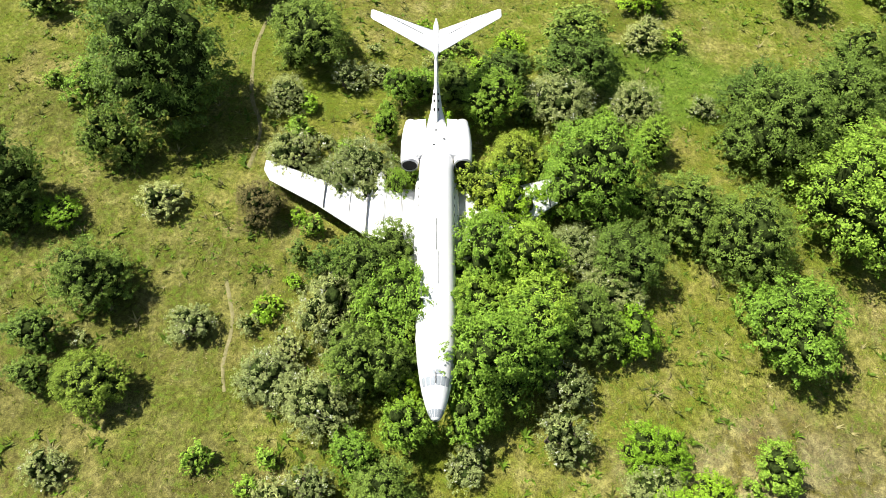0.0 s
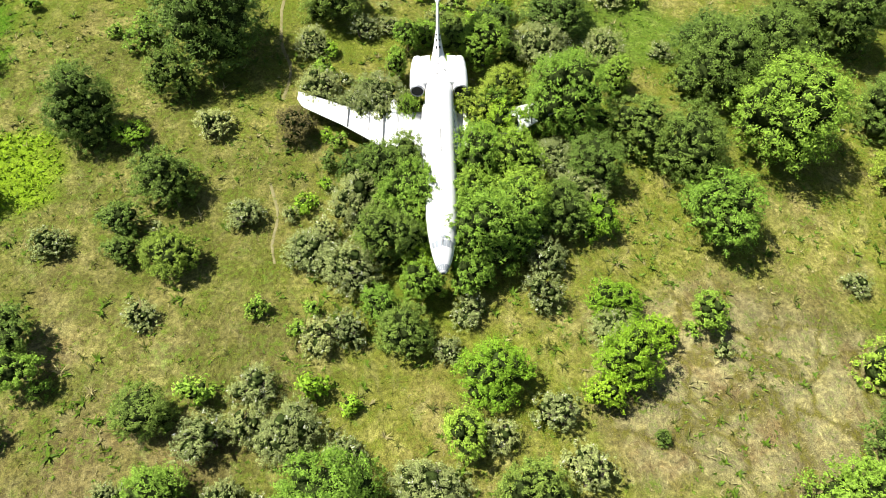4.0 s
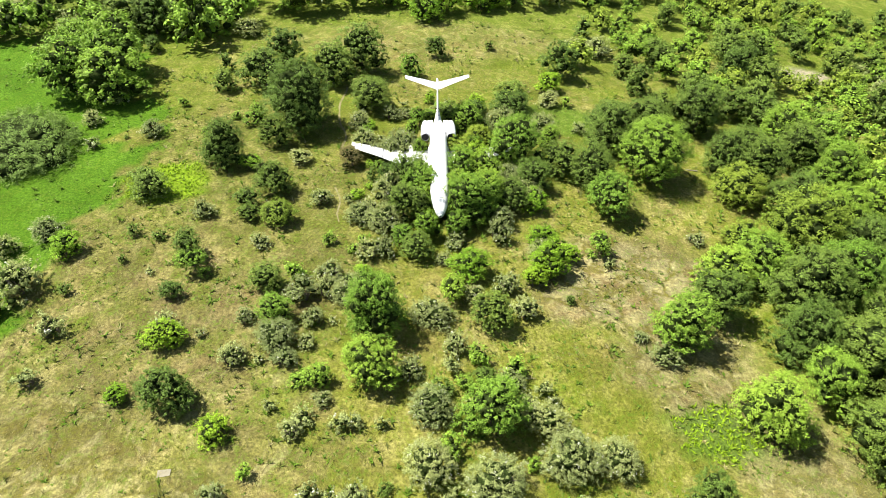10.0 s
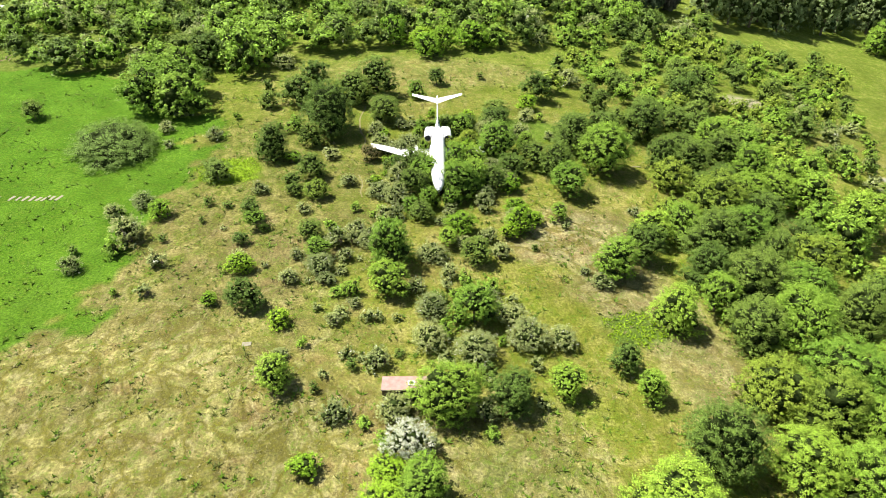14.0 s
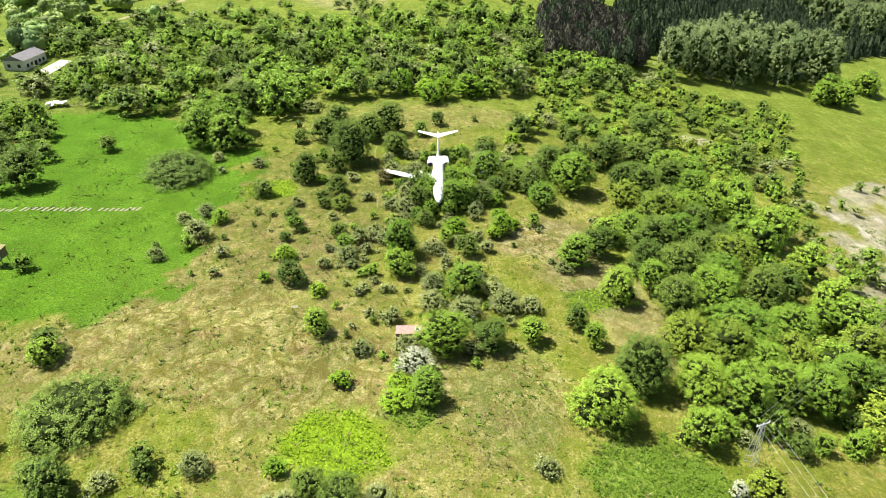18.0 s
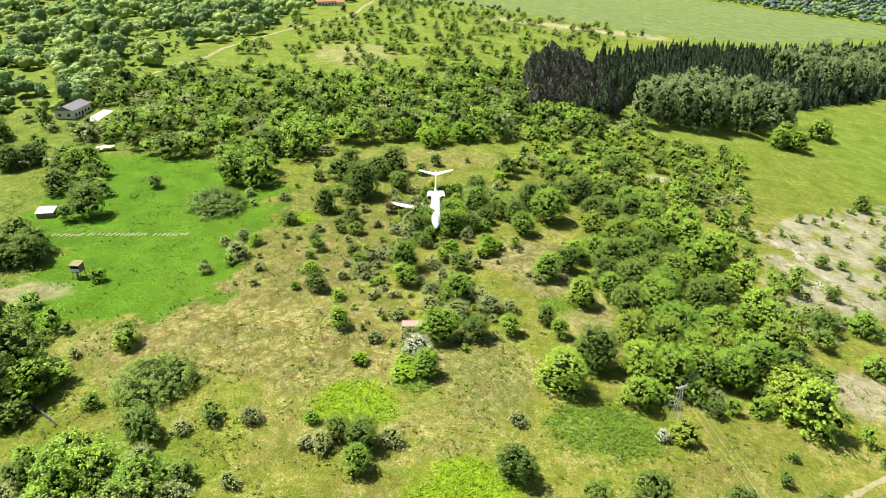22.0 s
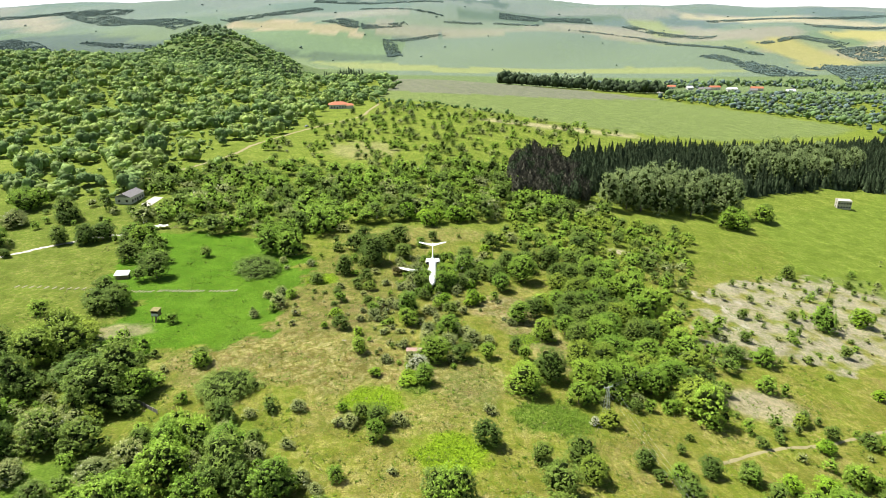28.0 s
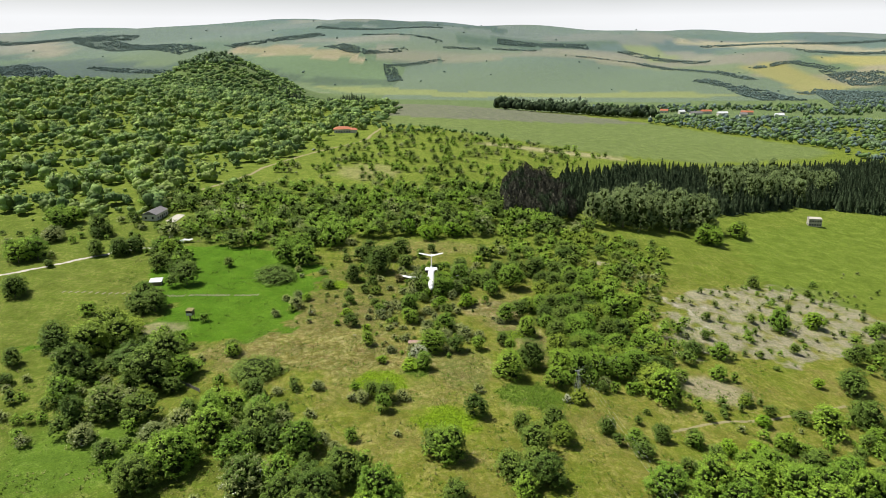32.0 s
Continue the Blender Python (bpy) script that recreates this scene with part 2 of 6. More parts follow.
def loft(rings, closed_ends=True):
    """Skin through rings of equal point counts."""
    bm = bmesh.new()
    rows = [[bm.verts.new(p) for p in ring] for ring in rings]
    n = len(rings[0])
    for r0, r1 in zip(rows, rows[1:]):
        for i in range(n):
            bm.faces.new((r0[i], r0[(i + 1) % n], r1[(i + 1) % n], r1[i]))
    if closed_ends:
        bm.faces.new(rows[0][::-1])
        bm.faces.new(rows[-1])
    bmesh.ops.recalc_face_normals(bm, faces=bm.faces[:])
    return bm


def base(x, y, dz=0.0):
    return float(height(x, y)) + dz


def inside(poly, x, y):
    """Which of the points lie in a polygon of the plan."""
    x, y = np.asarray(x, float), np.asarray(y, float)
    hit = np.zeros(x.shape, bool)
    for (x0, y0), (x1, y1) in zip(poly, poly[1:] + poly[:1]):
        cross = ((y0 > y) != (y1 > y)) & (x < (x1 - x0) * (y - y0) / (y1 - y0 + 1e-12) + x0)
        hit ^= cross
    return hit


def noise2(x, y, s, seed=0.0):
    """Smooth waves of mixed direction, about -1 to 1, with features of s metres."""
    k = 2 * math.pi / s
    out = 0
    for i in range(6):
        a = i * 1.13 + seed
        out = out + np.sin(k * (0.7 + 0.17 * i) * (x * math.cos(a) + y * math.sin(a)) + 2.1 * i + seed * 3 + 1.5 * np.sin(k * 0.4 * (x * math.sin(a) - y * math.cos(a)) + i))
    return out / 3.2


# ---- ground ----
LUSH = [(-150, -62), (-93, -62), (-58, -56), (-55, -20), (-50, 12), (-60, 42), (-117, 66), (-135, 60), (-132, 0), (-108, -26), (-112, -45)]
BARE = [(132, 30), (175, 52), (228, 70), (235, 10), (190, -25), (150, -48), (95, -50), (104, -12)]
FIELD = [(-52, 530), (60, 452), (196, 408), (312, 420), (490, 510), (535, 552), (450, 655), (340, 740), (223, 775), (31, 800), (-55, 830)]
PASTURE = [(190, 60), (215, 165), (300, 215), (420, 285), (560, 330), (600, 0), (300, 10)]


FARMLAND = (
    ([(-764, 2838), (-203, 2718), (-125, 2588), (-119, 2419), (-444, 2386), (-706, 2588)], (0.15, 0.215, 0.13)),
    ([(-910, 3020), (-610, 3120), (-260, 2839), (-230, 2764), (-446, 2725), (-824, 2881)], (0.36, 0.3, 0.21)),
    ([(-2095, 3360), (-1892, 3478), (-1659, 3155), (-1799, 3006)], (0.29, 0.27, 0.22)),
    # field in cloud shadow, its shade put into this dark blue
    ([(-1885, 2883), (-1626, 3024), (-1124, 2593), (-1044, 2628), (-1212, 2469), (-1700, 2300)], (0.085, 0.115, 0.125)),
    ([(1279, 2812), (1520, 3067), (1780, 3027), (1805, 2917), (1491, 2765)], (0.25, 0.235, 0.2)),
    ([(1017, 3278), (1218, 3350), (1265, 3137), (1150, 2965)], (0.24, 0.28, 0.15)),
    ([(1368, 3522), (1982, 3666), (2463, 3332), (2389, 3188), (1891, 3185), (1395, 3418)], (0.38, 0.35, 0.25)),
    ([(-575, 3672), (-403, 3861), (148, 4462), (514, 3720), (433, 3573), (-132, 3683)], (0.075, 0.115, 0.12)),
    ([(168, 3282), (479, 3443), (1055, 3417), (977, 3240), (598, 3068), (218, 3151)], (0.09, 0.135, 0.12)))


def blob(x, y, cx, cy, rx, ry, edge=0.25, wob=0.3):
    d = np.hypot((x - cx) / rx, (y - cy) / ry) + wob * 0.5 * noise2(x, y, max(rx, ry) * 0.9, cx * 0.1) + wob * 0.3 * noise2(x, y, max(rx, ry) * 0.3, cy * 0.1)
    return 1 - sst(1 - edge, 1 + edge, d)


def over(col, mask, rgb, dry=None):
    col[:, :3] += mask[:, None] * (np.array(rgb) - col[:, :3])
    if dry is not None:
        col[:, 3] += mask * (dry - col[:, 3])


def ground_colour(x, y):
    """Base colour of turf, hay and bare soil over the plan, far off with bluish haze mixed in, and in the fourth number
    how patchy with straw it is.
    """
    n = len(x)
    col = np.empty((n, 4))
    col[:] = (0.178, 0.192, 0.022, 0.48)
    over(col, sst(-10, 60, y) * 0.8, (0.14, 0.175, 0.02), 0.4)
    wave = noise2(x, y, 46, 0.4) * 0.6 + noise2(x, y, 17, 1.9) * 0.5
    over(col, sst(0.0, 0.9, wave) * 0.5, (0.225, 0.2, 0.05), 0.75)
    over(col, sst(0.0, 0.8, -wave) * 0.75, (0.148, 0.197, 0.014), 0.35)
    over(col, 0.75 * sst(35, 75, y), (0.135, 0.185, 0.018), 0.3)
    over(col, 0.75 * sst(95, 125, -y) * sst(20, 60, -x), (0.1, 0.142, 0.016), 0.3)
    over(col, 0.8 * sst(60, 110, -x) * (1 - sst(600, 700, y)), (0.105, 0.15, 0.018), 0.3)
    over(col, 0.7 * sst(90, 160, y) * (1 - sst(600, 800, y)), (0.15, 0.205, 0.024), 0.3)
    wx, wy = x + 5 * noise2(x, y, 19, 0.2), y + 5 * noise2(x, y, 19, 2.2)
    edge = 2.0 * noise2(x, y, 6, 0.9)
    over(col, 0.75 * blob(x, y, -38, -18, 26, 42), (0.118, 0.122, 0.026), 0.5)
    # hay meadow in the south-west
    for cx, cy, rx, ry, a in ((-48, -66, 32, 16, 0.85), (-24, -76, 24, 12, 0.8), (8, -80, 12, 12, 0.7), (2, 56, 30, 11, 0.55), (-34, -44, 16, 9, 0.4), (-12, -100, 26, 9, 0.35)):
        over(col, a * blob(x, y, cx, cy, rx, ry), (0.2, 0.19, 0.055), 0.95)
    for cx, cy, rx, ry, a in ((26, -27, 13, 10, 0.95), (31, -40, 8, 14, 0.7), (38, -58, 7, 14, 0.6)):
        over(col, a * blob(x, y, cx, cy, rx, ry), (0.27, 0.235, 0.115), 0.95)
    for cx, cy, rx, ry in ((-20, -26, 9, 9), (-30, -34, 12, 12), (-47, -36, 22, 20), (-30, -22, 9, 12), (-20, -52, 12, 8), (-66, -74, 18, 12), (34, -14, 7, 9)):
        over(col, 0.6 * blob(x, y, cx, cy, rx, ry) * sst(-0.6, 0.5, noise2(x, y, 9, 1.1)), (0.165, 0.13, 0.05), 0.6)
    over(col, 0.5 * blob(x, y, -23, -16, 11, 14), (0.115, 0.125, 0.02), 0.4)
    over(col, 0.9 * inside(LUSH, wx + edge, wy), (0.062, 0.165, 0.004), 0.05)
    for cx, cy, rx, ry in ((-18, -93, 8.5, 8), (3, -115, 9, 8), (-44, -3, 6.5, 6)):
        over(col, 0.9 * blob(x, y, cx, cy, rx, ry), (0.2, 0.32, 0.01), 0.0)
    for cx, cy, rx, ry in ((30, -98, 11, 8), (30, -52, 5, 4), (-6, -84, 5, 5), (24, 20, 9, 6), (-62, -110, 16, 12), (-95, -130, 25, 16)):
        over(col, 0.8 * blob(x, y, cx, cy, rx, ry), (0.1, 0.19, 0.018), 0.15)
    over(col, 0.55 * blob(x, y, 10, -86, 8, 11), (0.1, 0.13, 0.035), 0.6)
    # bare, eroded slope in the east
    over(col, 0.85 * inside(BARE, wx + edge, wy) * sst(-1.2, 0.3, noise2(x, y, 17, 0.7) + 0.6 * noise2(x, y, 6, 1.7)), (0.36, 0.32, 0.24), 0.3)
    over(col, 0.75 * blob(x, y, 99, -80, 12, 9), (0.4, 0.34, 0.25), 0.4)
    over(col, 0.9 * blob(x, y, 94, 57, 7, 4), (0.42, 0.36, 0.26), 0.2)
    for i in range(9):
        over(col, 0.9 * blob(x, y, 118 + 1.6 * i * (i % 2) + 4 * math.sin(i * 2.1), -22 + 4.4 * i, 1.5, 2.4), (0.46, 0.42, 0.33), 0.0)
    over(col, 0.7 * blob(x, y, -107, -45, 10, 6), (0.3, 0.25, 0.16), 0.5)
    over(col, 0.85 * inside(PASTURE, wx, wy), (0.138, 0.2, 0.022), 0.2)
    over(col, 0.6 * blob(x, y, -45, 230, 24, 26), (0.28, 0.26, 0.12), 0.6)
    over(col, 0.8 * blob(x, y, 130, 392, 75, 13), (0.42, 0.37, 0.22), 0.5)
    # wide field behind the wood, paler strip along its far side
    over(col, 1.0 * inside(FIELD, x + 2 * edge, y + 2 * edge), (0.155, 0.2, 0.066), 0.05)
    over(col, 0.9 * inside([(-55, 840), (-44, 611), (26, 590), (200, 655), (345, 735), (230, 790)], x, y), (0.165, 0.165, 0.13), 0.1)
    over(col, sst(800, 860, y) * (1 - sst(1150, 1350, y)), (0.1, 0.15, 0.05), 0.1)
    # valley and far farmland in strips
    far = sst(1150, 1350, y)
    over(col, far, (0.13, 0.18, 0.08), 0.1)
    rng = np.random.RandomState(4)
    seeds = np.stack([rng.uniform(-3600, 3600, 110), rng.uniform(1700, 4600, 110)], 1)
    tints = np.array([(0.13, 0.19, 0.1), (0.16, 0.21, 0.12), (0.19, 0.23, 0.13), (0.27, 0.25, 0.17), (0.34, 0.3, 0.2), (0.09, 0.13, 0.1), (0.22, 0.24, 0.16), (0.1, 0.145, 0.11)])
    pick = rng.randint(0, len(tints), 110)
    m = np.flatnonzero(y > 1600)
    if len(m):
        px, py = x[m] + 60 * noise2(x[m], y[m], 600, 0.3), y[m] + 40 * noise2(x[m], y[m], 500, 1.3)
        near = np.argmin(((px[:, None] - seeds[:, 0]) / 2.3) ** 2 + (py[:, None] - seeds[:, 1]) ** 2, axis=1)
        full = np.zeros(n)
        full[m] = sst(1750, 1900, y[m])
        tint = np.zeros((n, 3))
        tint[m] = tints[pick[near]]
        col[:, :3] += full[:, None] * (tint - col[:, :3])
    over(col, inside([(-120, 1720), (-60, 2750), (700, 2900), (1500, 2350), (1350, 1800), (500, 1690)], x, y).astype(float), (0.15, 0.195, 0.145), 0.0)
    # haze of distance painted in: ground turns blue-grey the further north it lies
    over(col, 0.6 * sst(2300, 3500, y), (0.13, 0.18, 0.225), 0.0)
    # fields and woods of the far slopes, one in painted cloud shade: rim and colour
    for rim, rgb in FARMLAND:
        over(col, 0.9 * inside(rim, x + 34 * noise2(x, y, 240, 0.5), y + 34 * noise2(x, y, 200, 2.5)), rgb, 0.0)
    over(col, inside([(-389, 2200), (77, 1990), (721, 2060), (1072, 1960), (927, 1885), (69, 1822), (-226, 1910)], x, y).astype(float), (0.24, 0.27, 0.12), 0.0)
    over(col, inside([(1412, 2699), (1677, 2820), (1671, 2325), (1540, 2132), (1291, 1968), (1368, 2183)], x, y).astype(float), (0.3, 0.28, 0.12), 0.0)
    over(col, inside([(1847, 2887), (2136, 3092), (2500, 3000), (2045, 2662), (1927, 2707)], x, y).astype(float), (0.36, 0.33, 0.14), 0.0)
    over(col, inside([(-718, 3102), (-321, 2939), (-258, 2780), (-452, 2749), (-900, 2960)], x, y).astype(float), (0.29, 0.26, 0.17), 0.0)
    return col


def graded(lo, hi, a, b, step, grow):
    """Grid lines: even within a..b, then ever wider apart."""
    core = list(np.arange(a, b + 1e-6, step))
    s, v = step, a
    left = []
    while v > lo:
        s *= grow
        v = max(v - s, lo)
        left.append(v)
    s, v = step, b
    right = []
    while v < hi:
        s *= grow
        v = min(v + s, hi)
        right.append(v)
    return np.array(left[::-1] + core + right)


gx, gy = graded(-4200, 4200, -150, 150, 1.6, 1.045), graded(-900, 4600, -160, 90, 1.6, 1.03)
X, Y = np.meshgrid(gx, gy)
X, Y = X.ravel(), Y.ravel()
nx, ny = len(gx), len(gy)
i, j = np.meshgrid(np.arange(nx - 1), np.arange(ny - 1))
a = (j * nx + i).ravel()
gm = bpy.data.meshes.new("ground")
gm.vertices.add(len(X))
gm.vertices.foreach_set("co", np.stack([X, Y, height(X, Y)], 1).ravel())
quads = np.stack([a, a + 1, a + nx + 1, a + nx], 1).astype(np.int32)
gm.loops.add(quads.size)
gm.loops.foreach_set("vertex_index", quads.ravel())
gm.polygons.add(len(quads))
gm.polygons.foreach_set("loop_start", np.arange(0, quads.size, 4, dtype=np.int32))
gm.polygons.foreach_set("use_smooth", np.ones(len(quads), bool))
gm.update()
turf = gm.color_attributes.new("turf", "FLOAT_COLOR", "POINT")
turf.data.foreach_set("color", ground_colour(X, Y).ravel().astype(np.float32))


def ground_material():
    m = bpy.data.materials.new("turf_and_hay")
    m.use_nodes = True
    n, ln = m.node_tree.nodes, m.node_tree.links
    b = n["Principled BSDF"]
    b.inputs["Roughness"].default_value, b.inputs["Specular IOR Level"].default_value = 0.95, 0.1
    at, co = n.new("ShaderNodeVertexColor"), n.new("ShaderNodeTexCoord")
    at.layer_name = "turf"
    noises = []
    for s, d in ((0.11, 4), (0.55, 5), (2.6, 4), (11.0, 3)):
        k = n.new("ShaderNodeTexNoise")
        k.inputs["Scale"].default_value, k.inputs["Detail"].default_value, k.inputs["Roughness"].default_value = s, d, 0.62
        ln.new(co.outputs["Object"], k.inputs["Vector"])
        noises.append(k)

    def span(src, lo, hi, a, z):
        k = n.new("ShaderNodeMapRange")
        for q, v in enumerate((lo, hi, a, z)):
            k.inputs[q + 1].default_value = v
        ln.new(src, k.inputs[0])
        return k.outputs[0]

    def mul(p, q, op="MULTIPLY"):
        k = n.new("ShaderNodeMath")
        k.operation = op
        for slot, v in zip(k.inputs, (p, q)):
            if isinstance(v, float):
                slot.default_value = v
            else:
                ln.new(v, slot)
        return k.outputs[0]

    straw = n.new("ShaderNodeMix")
    straw.data_type = "RGBA"
    straw.inputs[7].default_value = (0.32, 0.285, 0.1, 1)
    patch = mul(mul(span(noises[0].outputs[0], 0.4, 0.6, 0.25, 1.0), span(noises[1].outputs[0], 0.44, 0.6, 0.0, 1.0)), span(noises[2].outputs[0], 0.3, 0.65, 0.6, 1.0))
    ln.new(mul(patch, at.outputs["Alpha"]), straw.inputs[0])
    ln.new(at.outputs["Color"], straw.inputs[6])
    weeds = n.new("ShaderNodeMix")
    weeds.data_type = "RGBA"
    weeds.inputs[7].default_value = (0.09, 0.14, 0.013, 1)
    herb = mul(span(noises[1].outputs[0], 0.56, 0.4, 0.0, 1.0), span(noises[2].outputs[0], 0.45, 0.58, 0.0, 0.9))
    cell, warp = n.new("ShaderNodeTexVoronoi"), n.new("ShaderNodeVectorMath")
    cell.feature = "DISTANCE_TO_EDGE"
    cell.inputs["Scale"].default_value = 0.2
    warp.operation = "MULTIPLY_ADD"
    warp.inputs[1].default_value = (14, 14, 0)
    ln.new(noises[0].outputs["Color"], warp.inputs[0])
    ln.new(co.outputs["Object"], warp.inputs[2])
    ln.new(warp.outputs[0], cell.inputs["Vector"])
    veins = mul(mul(span(cell.outputs["Distance"], 0.02, 0.12, 1.0, 0.0), span(at.outputs["Alpha"], 0.55, 0.85, 0.0, 1.0)), span(noises[2].outputs[0], 0.35, 0.55, 0.45, 1.0))
    ln.new(herb, weeds.inputs[0])
    ln.new(straw.outputs[2], weeds.inputs[6])
    # lodged pale hay in combed swirls, and rusty seed heads between
    swirl, lay, comb = n.new("ShaderNodeVectorMath"), n.new("ShaderNodeMapping"), n.new("ShaderNodeTexNoise")
    swirl.operation = "MULTIPLY_ADD"
    swirl.inputs[1].default_value = (9, 9, 0)
    ln.new(noises[0].outputs["Color"], swirl.inputs[0])
    ln.new(co.outputs["Object"], swirl.inputs[2])
    lay.inputs["Scale"].default_value = (1.1, 0.4, 1)
    ln.new(swirl.outputs[0], lay.inputs[0])
    comb.inputs["Scale"].default_value, comb.inputs["Detail"].default_value, comb.inputs["Roughness"].default_value = 0.9, 5, 0.7
    ln.new(lay.outputs[0], comb.inputs["Vector"])
    hayland = span(at.outputs["Alpha"], 0.3, 0.9, 0.0, 1.0)
    rusty, lodged, seeds = n.new("ShaderNodeMix"), n.new("ShaderNodeMix"), n.new("ShaderNodeTexNoise")
    seeds.inputs["Scale"].default_value, seeds.inputs["Detail"].default_value, seeds.inputs["Roughness"].default_value = 0.21, 6, 0.7
    ln.new(co.outputs["Object"], seeds.inputs["Vector"])
    rusty.data_type = lodged.data_type = "RGBA"
    rusty.inputs[7].default_value, lodged.inputs[7].default_value = (0.19, 0.125, 0.05, 1), (0.39, 0.345, 0.16, 1)
    ln.new(mul(span(seeds.outputs[0], 0.52, 0.64, 0.0, 0.7), hayland), rusty.inputs[0])
    ln.new(weeds.outputs[2], rusty.inputs[6])
    ln.new(mul(span(comb.outputs[0], 0.5, 0.66, 0.0, 0.65), hayland), lodged.inputs[0])
    ln.new(rusty.outputs[2], lodged.inputs[6])
    tracks = n.new("ShaderNodeMix")
    tracks.data_type = "RGBA"
    tracks.inputs[7].default_value = (0.115, 0.105, 0.016, 1)
    ln.new(mul(veins, 0.9), tracks.inputs[0])
    ln.new(lodged.outputs[2], tracks.inputs[6])
    hsv = n.new("ShaderNodeHueSaturation")
    val = mul(mul(span(noises[0].outputs[0], 0.3, 0.7, 0.8, 1.2), span(noises[2].outputs[0], 0.34, 0.66, 0.6, 1.38)), span(noises[3].outputs[0], 0.3, 0.7, 0.5, 1.45))
    ln.new(val, hsv.inputs["Value"])
    ln.new(tracks.outputs[2], hsv.inputs["Color"])
    ln.new(hsv.outputs[0], b.inputs["Base Color"])
    bp = n.new("ShaderNodeBump")
    bp.inputs["Strength"].default_value, bp.inputs["Distance"].default_value = 0.9, 0.25
    ln.new(mul(noises[2].outputs[0], mul(noises[3].outputs[0], 0.6), "ADD"), bp.inputs["Height"])
    ln.new(bp.outputs[0], b.inputs["Normal"])
    return m


gm.materials.append(ground_material())
tagged(new("ground", gm), "rough green meadow with patches of dry hay and bare soil", "ground", kind="structure")


def strip(name, points, width, material, label, category, lift=0.05):
    """A worn path or road that follows the ground."""
    pts = [Vector(p) for p in points]
    line = []
    for k in range(len(pts) - 1):
        p0, p1, p2, p3 = pts[max(k - 1, 0)], pts[k], pts[k + 1], pts[min(k + 2, len(pts) - 1)]
        steps = max(2, int((p2 - p1).length / 1.5))
        for q in range(steps):
            t = q / steps
            line.append(0.5 * (2 * p1 + (p2 - p0) * t + (2 * p0 - 5 * p1 + 4 * p2 - p3) * t * t + (3 * p1 - p0 - 3 * p2 + p3) * t ** 3))
    line.append(pts[-1])
    rng = random.Random(name + str(len(line)))
    verts, faces = [], []
    for k, p in enumerate(line):
        d = (line[min(k + 1, len(line) - 1)] - line[max(k - 1, 0)]).normalized()
        s = Vector((-d.y, d.x))
        for e in (-1, -0.35, 0.35, 1):
            q = p + s * (e * width / 2 * (rng.uniform(0.6, 1.3) if abs(e) == 1 else 1))
            verts.append((q.x, q.y, base(q.x, q.y, lift if abs(e) < 1 else lift * 0.2)))
        if k:
            o = 4 * k
            faces += [(o - 4 + e, o - 3 + e, o + 1 + e, o + e) for e in range(3)]
    return tagged(new(name, mesh_of(name, verts, faces, material)), label, category, kind="structure")


strip("footpath", [(-17.3, 31), (-17.3, 28.8), (-18.1, 24.0), (-17.9, 19.5), (-17.4, 15.5), (-16.3, 12.9), (-16.1, 9.8), (-16.6, 6.8)], 0.4, TRODDEN, "narrow trodden footpath through the grass", "path", 0.03)
strip("footpath", [(-16.7, -5.0), (-15.6, -8.4), (-15.5, -10.2), (-15.7, -12.5), (-15.2, -14.6)], 0.28, TRODDEN, "narrow overgrown footpath through the grass", "path", 0.03)
strip("track", [(-260, -4), (-206, 21.4), (-175, 47), (-160, 58), (-146, 62)], 3.0, GRAVEL, "pale gravel track past the sheds", "road")
LANE = [(-175, 160), (-150, 195), (-136, 223), (-128, 252), (-96, 318), (-62, 380), (-55, 430), (-48, 480)]
strip("road", LANE, 3.2, DIRT, "pale country lane up to the red-roofed house", "road", 0.2)
strip("lane", [(72, -112), (88, -104), (112, -96), (149, -79)], 1.2, DIRT, "worn earth track on the dry slope", "path", 0.05)
strip("highway", [(524, 1330), (640, 1290), (900, 1200), (1250, 1150)], 14, GRAVEL, "distant grey road in the valley", "road", 1.5)


# ---- plants ----
def ico(level):
    bm = bmesh.new()
    bmesh.ops.create_icosphere(bm, subdivisions=level, radius=1)
    v = np.array([p.co[:] for p in bm.verts])
    f = np.array([[p.index for p in face.verts] for face in bm.faces])
    bm.free()
    return v, f


ICO = {1: ico(1), 2: ico(2)}


def unit(v):
    return v / (np.linalg.norm(v, axis=-1, keepdims=True) + 1e-9)


def leaf_cards(pos, nrm, size, rng):
    """Folded lozenges, two triangles each, one for a spray of leaves."""
    n = len(pos)
    t1 = unit(np.cross(nrm, rng.normal(size=(n, 3))))
    t2 = np.cross(nrm, t1)
    a, b = size[:, None] * rng.uniform(0.75, 1.25, (n, 1)), size[:, None] * rng.uniform(0.4, 0.68, (n, 1)) * (0.82 if size.mean() < 0.15 else 1.0)
    fold = nrm * a * rng.uniform(0.1, 0.45, (n, 1))
    v = np.stack([pos - t1 * a - fold, pos - t2 * b, pos + t1 * a - fold, pos + t2 * b], 1).reshape(-1, 3)
    o = 4 * np.arange(n)[:, None]
    f = np.concatenate([o + [0, 1, 3], o + [1, 2, 3]])
    return v, f


